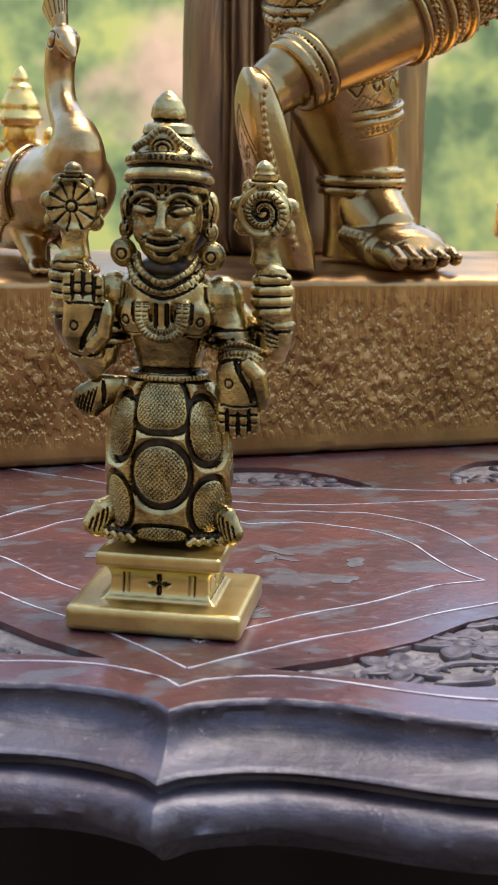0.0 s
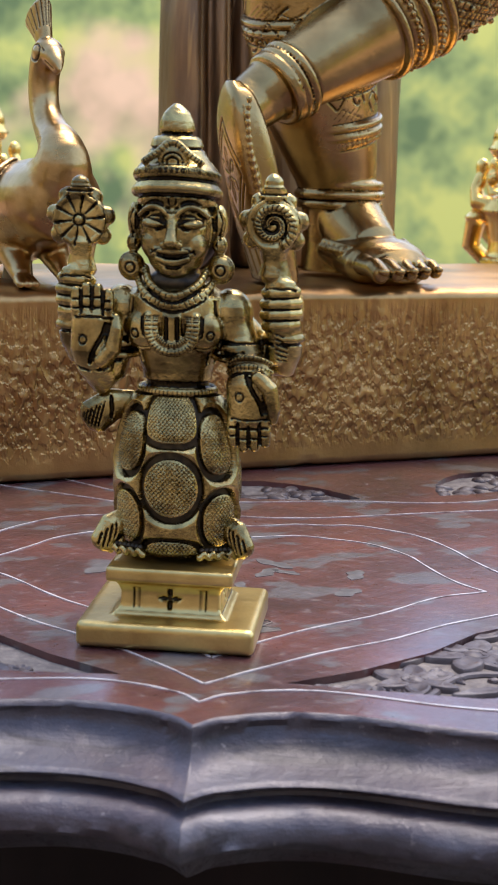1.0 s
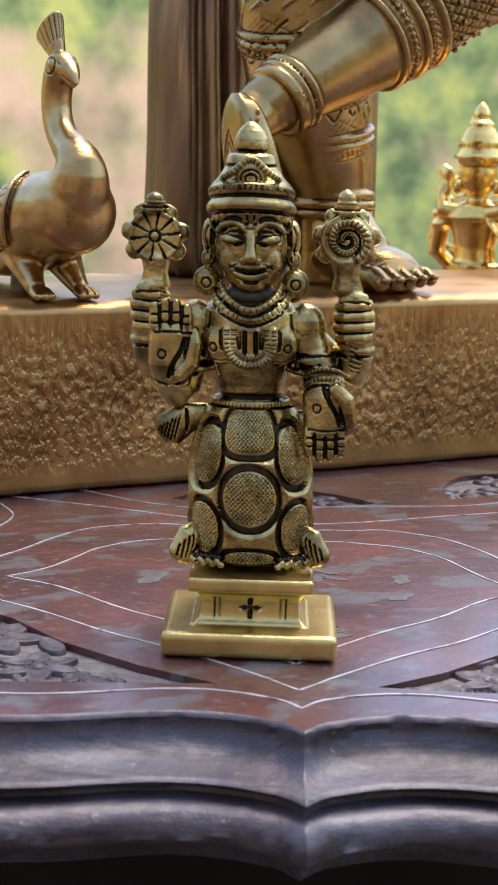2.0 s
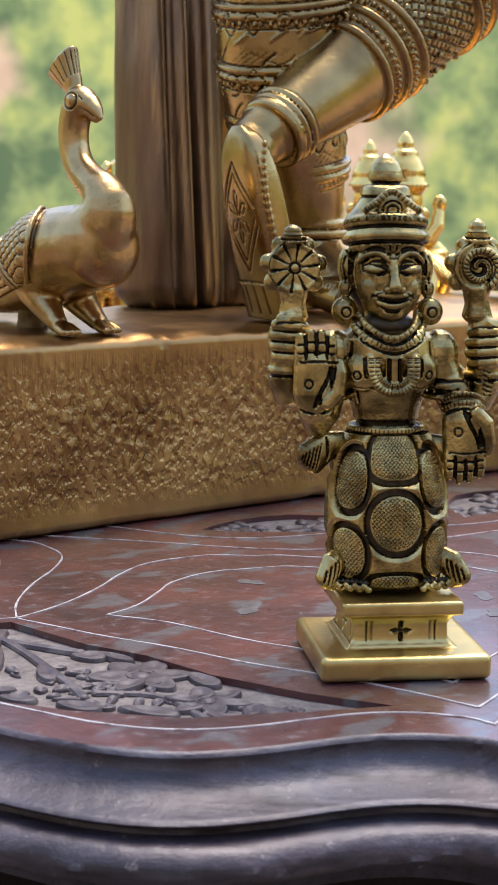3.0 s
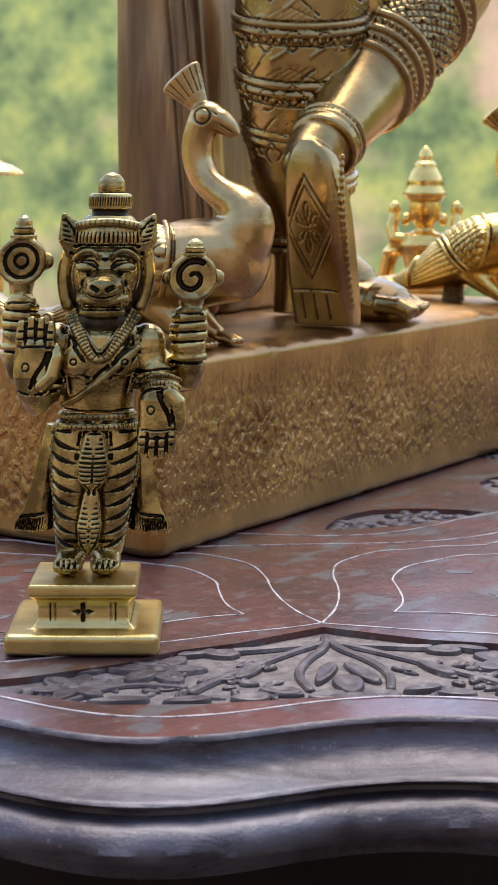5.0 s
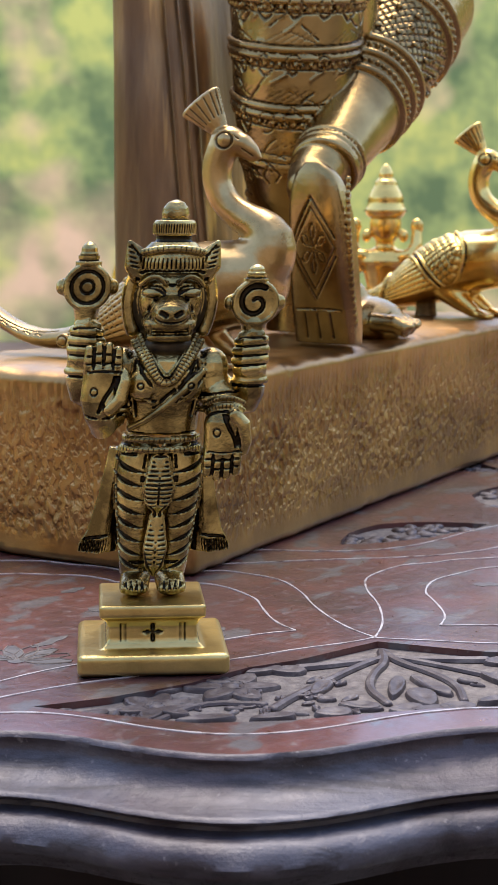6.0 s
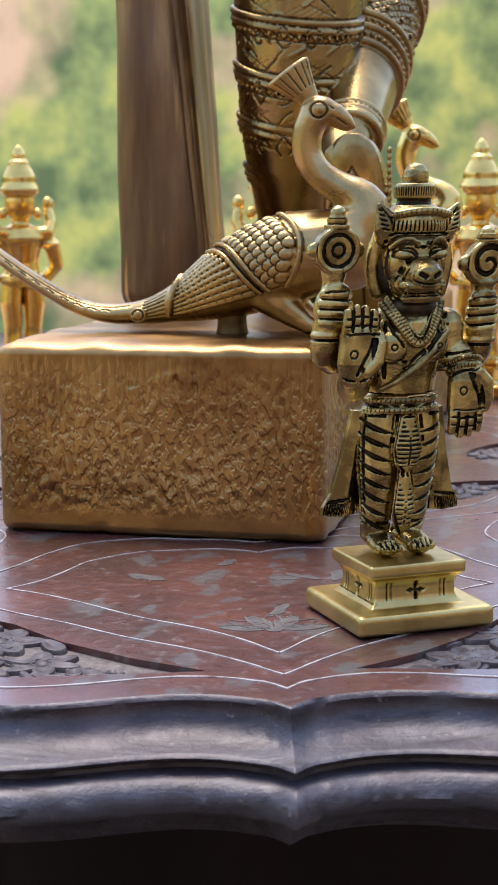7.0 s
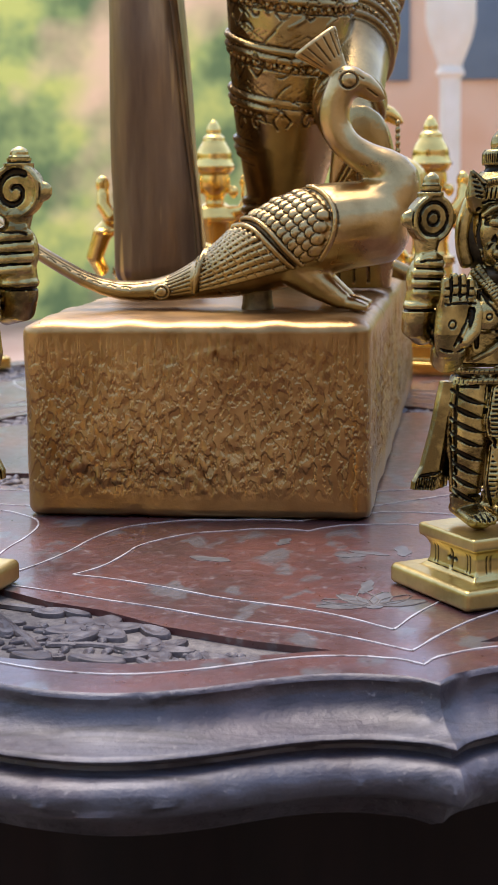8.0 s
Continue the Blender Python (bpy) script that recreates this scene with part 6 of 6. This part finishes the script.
# ---- large standing figure: crossed legs, only the lower body is seen ----
def lower_figure():
    ms = Mass(True)
    # standing leg with wrapped cloth
    leg = [(159, 46, 62), (159, 46, 76), (158, 45, 92), (153, 43, 106), (147, 41, 122), (142, 40, 140), (140, 39, 160), (142, 39, 185), (146, 39, 215)]
    rad = [13, 12.5, 13.5, 17.0, 20.5, 22.0, 23.5, 25, 27]
    ms.tube(smooth_line(leg, 1), [p[0] for p in smooth_line([(r,) for r in rad], 1)], 28, dome=False)

    def round_leg(z, r_add, drop=0.0, n=40):
        out = []
        for i in range(n):
            a = 2 * math.pi * i / n
            zz = z + drop * math.cos(a - 0.6)
            x = lerp_table([(p[2], p[0]) for p in leg], zz)
            y = lerp_table([(p[2], p[1]) for p in leg], zz)
            r = lerp_table([(p[2], q) for p, q in zip(leg, rad)], zz) + r_add
            out.append((x + r * math.cos(a), y + r * math.sin(a), zz))
        return out

    for i, (z, d) in enumerate(((112, 4), (115, 4), (130, 6), (133, 6), (149, 7), (152, 7), (169, 6), (172, 6), (188, 5), (191, 5))):
        pts = round_leg(z, 0.4, d)
        ms.tube(pts, 1.3, 10, ring=True)
        ms.tube(round_leg(z + 1.8, 0.1, d), 0.3, 5, 1, ring=True)
        if i % 2 == 0:
            for p in round_leg(z - 2.4, 0.5, d, 52):
                ms.ball(p, 0.95, 6, 4)
            ms.tube(round_leg(z - 4.0, 0.1, d), 0.25, 5, 1, ring=True)
            # chevrons under the band
            n = 48
            high, deep = round_leg(z + 5.6, 0.2, d, n), round_leg(z + 9.4, 0.2, d, n)
            for k in range(n):
                if k % 8 < 5:
                    ms.tube([high[k], deep[(k + 2) % n]], 0.14, 5, 1)
                elif k % 8 == 6:
                    ms.tube([high[k], deep[(k - 3) % n]], 0.2, 5, 1)
    # engraved scrolls and lozenges between the bands
    def on_leg(a, z, add=0.3):
        r = lerp_table([(p[2], q) for p, q in zip(leg, rad)], z) + add
        return (lerp_table([(p[2], p[0]) for p in leg], z) + r * math.cos(a), lerp_table([(p[2], p[1]) for p in leg], z) + r * math.sin(a), z)

    rng = random.Random(3)
    for z in (122, 142, 161, 181):
        for i in range(14):
            a0 = 2 * math.pi * i / 14
            kind = rng.random()
            pts = []
            for t in range(12):
                if kind < 0.5:
                    q = t * 0.55
                    da, dz = 0.16 * (1 - t / 14) * math.cos(q), 3.6 * (1 - t / 14) * math.sin(q)
                else:
                    q = t / 11 * 4
                    k = int(q) % 4
                    f = q - int(q)
                    c = [(0.17, 0), (0, 4.2), (-0.17, 0), (0, -4.2), (0.17, 0)]
                    da = c[k][0] + (c[k + 1][0] - c[k][0]) * f
                    dz = c[k][1] + (c[k + 1][1] - c[k][1]) * f
                pts.append(on_leg(a0 + da, z + dz))
            ms.tube(pts, 0.42, 5, 1)
    for i in range(200):
        z = rng.uniform(124, 196)
        a0 = rng.uniform(0, 2 * math.pi)
        sl = rng.choice((-1, 1)) * rng.uniform(0.4, 1.2)
        bend = rng.uniform(-1.5, 1.5)
        pts = [on_leg(a0 + 0.045 * t, z + sl * t * 0.9 + bend * (t / 3) ** 2, 0.2) for t in range(-3, 4)]
        ms.tube(pts, rng.uniform(0.22, 0.4), 5, 1 if i % 2 else 0)
    # flat foot of the standing leg, toes over the plinth's front
    ms.tube([(159, 52, 69), (160, 38, 70), (161, 26, 68.5), (162, 16, 67.0), (162.5, 12, 66.4)], [10, 12.5, 15, 16.5, 15.5], 20, 0, 0.55, (0, 0, 1))
    ms.tube([(159, 45, 86), (160, 36, 78), (161, 24, 71)], [12.5, 12, 10], 16)
    for i in range(5):
        bx, by = 149.5 + 6.6 * i, 5.5 + 1.7 * i
        ln = (12, 13, 12.5, 11.5, 10)[i]
        tr = (3.5, 3.0, 2.9, 2.8, 2.6)[i]
        ms.tube([(bx, by + 4, 67.2), (bx, by - ln * 0.4, 66.6), (bx, by - ln * 0.8, 64.6)], [tr, tr, tr * 0.9], 12)
        ms.ball((bx, by - ln * 0.95, 65.9), (tr * 0.62, 1.8, 1.3), 10, 6)
        if i < 4:
            ms.tube([(bx + 3.3, by + 4, 69.0), (bx + 3.3, by - ln * 0.3, 66.6), (bx + 3.3, by - ln * 0.7, 64.2)], 1.2, 6, 1)
        ms.tube([(bx - tr * 0.8, by - 1.5, 69.3), (bx, by - 1.5, 70.1), (bx + tr * 0.8, by - 1.5, 69.3)], 0.28, 5, 1)
    # anklets
    for z, r in ((86, 14.0), (89.5, 14.8), (93, 14.2)):
        ms.tube(circle((158.5, 45, z), r, 32), 1.7, 8, ring=True)
        ms.tube(circle((158.5, 45, z - 1.8), r, 32), 0.5, 6, 1, ring=True)
    for i in range(24):
        a = radians(-170 + 160 * i / 23)
        ms.ball((160.5 + 17 * math.cos(a), 33 + 23 * math.sin(a), 72.5 + 3.0 * math.sin(a)), 1.5, 8, 6)
    ms.tube([(160.5 + 16 * math.cos(radians(-170 + 160 * i / 23)), 33 + 22 * math.sin(radians(-170 + 160 * i / 23)), 74.5 + 3.0 * math.sin(radians(-170 + 160 * i / 23))) for i in range(24)], 1.2, 8)

    # crossed leg: thigh comes in from +x, shin, anklets, foot standing on its toes with the sole outward
    shin = [(218, 26, 194), (202, 25, 181), (184, 24, 167), (166, 22, 154), (149, 20, 143), (132, 17, 133), (117, 15, 124)]
    srad = [27, 25, 23, 20.5, 17, 13.5, 10.8]
    ms.tube(smooth_line(shin, 1), [p[0] for p in smooth_line([(r,) for r in srad], 1)], 28)
    P = [Vector(p) for p in smooth_line(shin, 2)]
    R = [p[0] for p in smooth_line([(r,) for r in srad], 2)]

    def round_shin(t, add, n=36):
        f = t * (len(P) - 1)
        i = min(int(f), len(P) - 2)
        c = P[i].lerp(P[i + 1], f - i)
        r = R[i] + (R[i + 1] - R[i]) * (f - i) + add
        d = (P[i + 1] - P[i]).normalized()
        u = Vector((0, -1, 0)) - d * -d.y
        u.normalize()
        w = d.cross(u)
        return [c + (u * math.cos(2 * math.pi * k / n) + w * math.sin(2 * math.pi * k / n)) * r for k in range(n)]

    for t in (0.20, 0.26, 0.47, 0.53, 0.60, 0.885, 0.92, 0.96, 1.0):
        ms.tube(round_shin(t, 0.5), 1.6, 8, ring=True)
        ms.tube(round_shin(t - 0.016, 0.2), 0.55, 5, 1, ring=True)
    for t in (0.23, 0.50, 0.565, 0.905, 0.98):
        for p in round_shin(t, 0.7, 46):
            ms.ball(p, 1.15, 6, 4)
    for k in range(36):
        for sgn in (1, -1):
            ms.tube([round_shin(0.28 + 0.175 * q / 6, 0.35)[(k + sgn * q) % 36] for q in range(7)], 0.42, 5, 1, dome=False)
    for k in range(18):
        for t in (0.32, 0.368, 0.416):
            ms.ball(round_shin(t, 0.2)[(2 * k + int(t * 100) % 2) % 36], 1.5, 6, 4)
    # foot: heel up at (95, 9, 119), toes at the plinth
    foot = [(97.5, 10.5, 126), (96.2, 10, 122.5), (95.5, 10, 115), (97, 10, 104), (101, 11, 92), (105, 12, 80), (110, 13, 69), (113, 13.5, 61.5)]
    rows = []
    back = Vector((0.995, -0.07, 0)).normalized()
    across = Vector((-0.07, -0.995, 0)).normalized()
    widths, depths = (3.0, 7.4, 10.4, 11.6, 12.2, 12.8, 13.0, 12.6), (4, 9, 13, 15, 15, 14, 13, 11)
    for x, y, z, w, d in smooth_line([(*p, w, d) for p, w, d in zip(foot, widths, depths)], 2):
        c = Vector((x, y, z))
        row = []
        for k in range(48):
            a = 2 * math.pi * k / 48
            u, v = math.cos(a), math.sin(a)
            row.append(c + across * w * math.copysign(abs(u) ** 0.85, u) + back * (d * 0.5 + d * 0.5 * math.copysign(abs(v) ** 0.5, v)))
        rows.append(row)
    ms.grid(rows, True, True)
    ms.tube([(104, 14, 116), (110, 16, 120), (117, 16, 125)], [8.5, 9.5, 10.5], 16)

    def sole(u, z):
        """A point on the sole: u across, -1..1."""
        x = lerp_table([(p[2], p[0]) for p in reversed(foot)], z)
        y = lerp_table([(p[2], p[1]) for p in reversed(foot)], z)
        return Vector((x, y, z)) + across * 12.0 * u - back * 0.25

    for k in (1.0, 0.8):
        d = [(0, 96 + 18 * k), (0.9 * k, 96), (0, 96 - 18 * k), (-0.9 * k, 96)]
        for (u0, z0), (u1, z1) in zip(d, d[1:] + d[:1]):
            ms.tube([sole(u0 + (u1 - u0) * q / 5, z0 + (z1 - z0) * q / 5) for q in range(6)], 0.42 if k == 1 else 0.3, 6, 1)
    for i in range(6):
        a = radians(60 * i + 30)
        ms.tube([sole(0.30 * math.cos(a) + 0.14 * math.cos(t * 0.63) * math.cos(a) - 0.07 * math.sin(t * 0.63) * math.sin(a), 96 + 6 * math.sin(a) + 2.8 * math.cos(t * 0.63) * math.sin(a) + 1.5 * math.sin(t * 0.63) * math.cos(a)) for t in range(11)], 0.22, 5, 1)
        ms.tube([sole(0.05 * math.cos(a), 96 + 1.2 * math.sin(a)), sole(0.34 * math.cos(a + 0.25), 96 + 6.5 * math.sin(a + 0.25)), sole(0.44 * math.cos(a), 96 + 8.5 * math.sin(a))], [0.28, 0.25, 0.2], 6, 1)
    ms.tube([sole(u / 5, 73 + 1.2 * (1 - (u / 5) ** 2)) for u in range(-5, 6)], 0.45, 6, 1)
    for u in (-0.5, -0.05, 0.4):
        ms.tube([sole(u, 72.5), sole(u + 0.04, 63.5)], 0.42, 6, 1)
    # beaded edge of the sandal band
    for i in range(22):
        z = 120 - 2.4 * i
        ms.ball(sole(0.98, z) + across * 0.9 + back * 4.5, (1.1, 1.1, 1.3), 8, 6)
    # hanging cloth between the legs
    ms.tube([(152, 36, 205), (160, 34, 175), (166, 36, 155)], [24, 18, 9], 18)
    ms = cast(ms, 0.45, 4)
    thing("standing_statue", ms, [BRASS_FIG, ENGRAVE], pose(0, 0, 0.0002), "large brass statue of crossed legs in wrapped, jewelled cloth", "statue", smooth=50)


lower_figure()


# ---- tree-trunk support behind the legs ----
def trunk():
    ms = Mass()
    ring = [(113, 102), (109, 99), (107.5, 92), (108, 84), (110, 77), (113, 71), (116, 69), (118.5, 73), (121, 77), (122.5, 72), (125, 69), (128, 70.5), (130, 76), (132, 79), (134, 74), (137, 71.5), (141, 74), (145, 78), (150, 75), (158, 76), (168, 79), (178, 78), (188, 81), (198, 82), (206, 86), (209, 94), (203, 102), (188, 107), (170, 106), (150, 108), (130, 105)]
    fine = smooth_line(ring + ring[:1], 1)[:-1]
    rows = []
    for i in range(79):
        z = 60.7 + i * 2.0
        row = []
        low = max(0.0, 1 - (z - 60.5) / 9) ** 2
        for x, y in fine:
            front = min(max((104 - y) / 34, 0.0), 1.0)
            d = 1.6 * noise.noise(Vector((x * 0.07, y * 0.07, z * 0.022)))
            fold = 1.2 * abs(noise.noise(Vector((x * 0.22 + 0.01 * z, y * 0.22, z * 0.012 + 3.0))))
            out = Vector((x - 160, y - 88)).normalized() * fold
            row.append((160 + (x - 160) * (1 - 0.1 * low) + 0.015 * (z - 60) + d + out.x, 88 + (y - 88) * (1 - 0.25 * low) + d + out.y + 0.1 * (z - 60) * front, z))
        rows.append(row)
    ms.grid(rows, True, True)
    thing("trunk_support", ms, TRUNK, pose(0, 0, 0.0), "brown tarnished metal trunk with vertical folds behind the legs", "statue support", smooth=75)


trunk()

# ---- surroundings: floor, garden, far building, white columns ----
ground = Mass()
ground.grid([[(-12000, -12000, -700), (12000, -12000, -700)], [(-12000, 12000, -700), (12000, 12000, -700)]], False, False)
thing("ground", ground, FLOOR, pose(0, 0, 0), "pinkish terrace floor and ground", "ground", kind="structure")
# disc added over the ground near the table, floor shade in its colour
terrace = Mass()
terrace.lathe((CX, CY, -700), [(2300, 0), (2300, 6), (2290, 10)], 64)
thing("floor", terrace, DARKFLOOR, pose(0, 0, 0), "added dark floor disc carrying the shade under the table", "floor", kind="structure")
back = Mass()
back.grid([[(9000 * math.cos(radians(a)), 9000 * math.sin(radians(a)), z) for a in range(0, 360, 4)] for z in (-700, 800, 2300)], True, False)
thing("backdrop", back, GARDEN, pose(0, 0, 0), "glowing backdrop of a blurred sunny garden, green and yellow trees", "garden", kind="structure")


# wall out of view, added to block low light and darken brass reflections
wall = Mass()
arc = [at(a, 2250, 0)[:2] for a in range(-25, 116, 4)]
arc_out = [at(a, 2400, 0)[:2] for a in range(115, -26, -4)]
wall.grid([[(x, y, z) for x, y in arc + arc_out] for z in (-700, 1050)], True, True)
thing("wall_light_block", wall, PLASTER, pose(0, 0, 0), "plain plaster wall added out of view to block low light", "wall", kind="structure")


def far_column(yaw, dist):
    ms = Mass()
    ms.lathe((0, 0, -700), [(80, 0), (80, 120), (48, 180), (45, 600), (42, 1180), (60, 1200), (46, 1230), (84, 1330), (100, 1400), (100, 2100)], 24)
    thing("white_column", ms, STONE, pose(dist * math.sin(radians(yaw)), dist * math.cos(radians(yaw)), 0), "pale plaster column with moulded capital", "column")


def far_building(yaw, dist, w=760, h=2100, turn=0.0):
    house = new("far_building")
    house.matrix_world = pose(dist * math.sin(radians(yaw)), dist * math.cos(radians(yaw)), -0.7, 0, 0, -yaw + turn)
    tagged(house, "far terracotta building with dark slate window openings", "building")
    body = Mass()
    body.slab((0, 0, h / 2), (w, 500, h), 10)
    part("wall", body, BUILDING, house)
    roof = Mass()
    roof.slab((0, 0, h + 60), (w * 1.1, 620, 120), 10)
    part("roof", roof, STONE, house)
    for x in (-0.28, 0.28):
        win = Mass()
        win.slab((x * w, -256, h * 0.74), (w * 0.3, 40, h * 0.3), 6)
        part("window", win, TEAL, house, "dark slate window opening")


far_column(89.2, 6.2)
far_building(88.6, 7.6, 900)
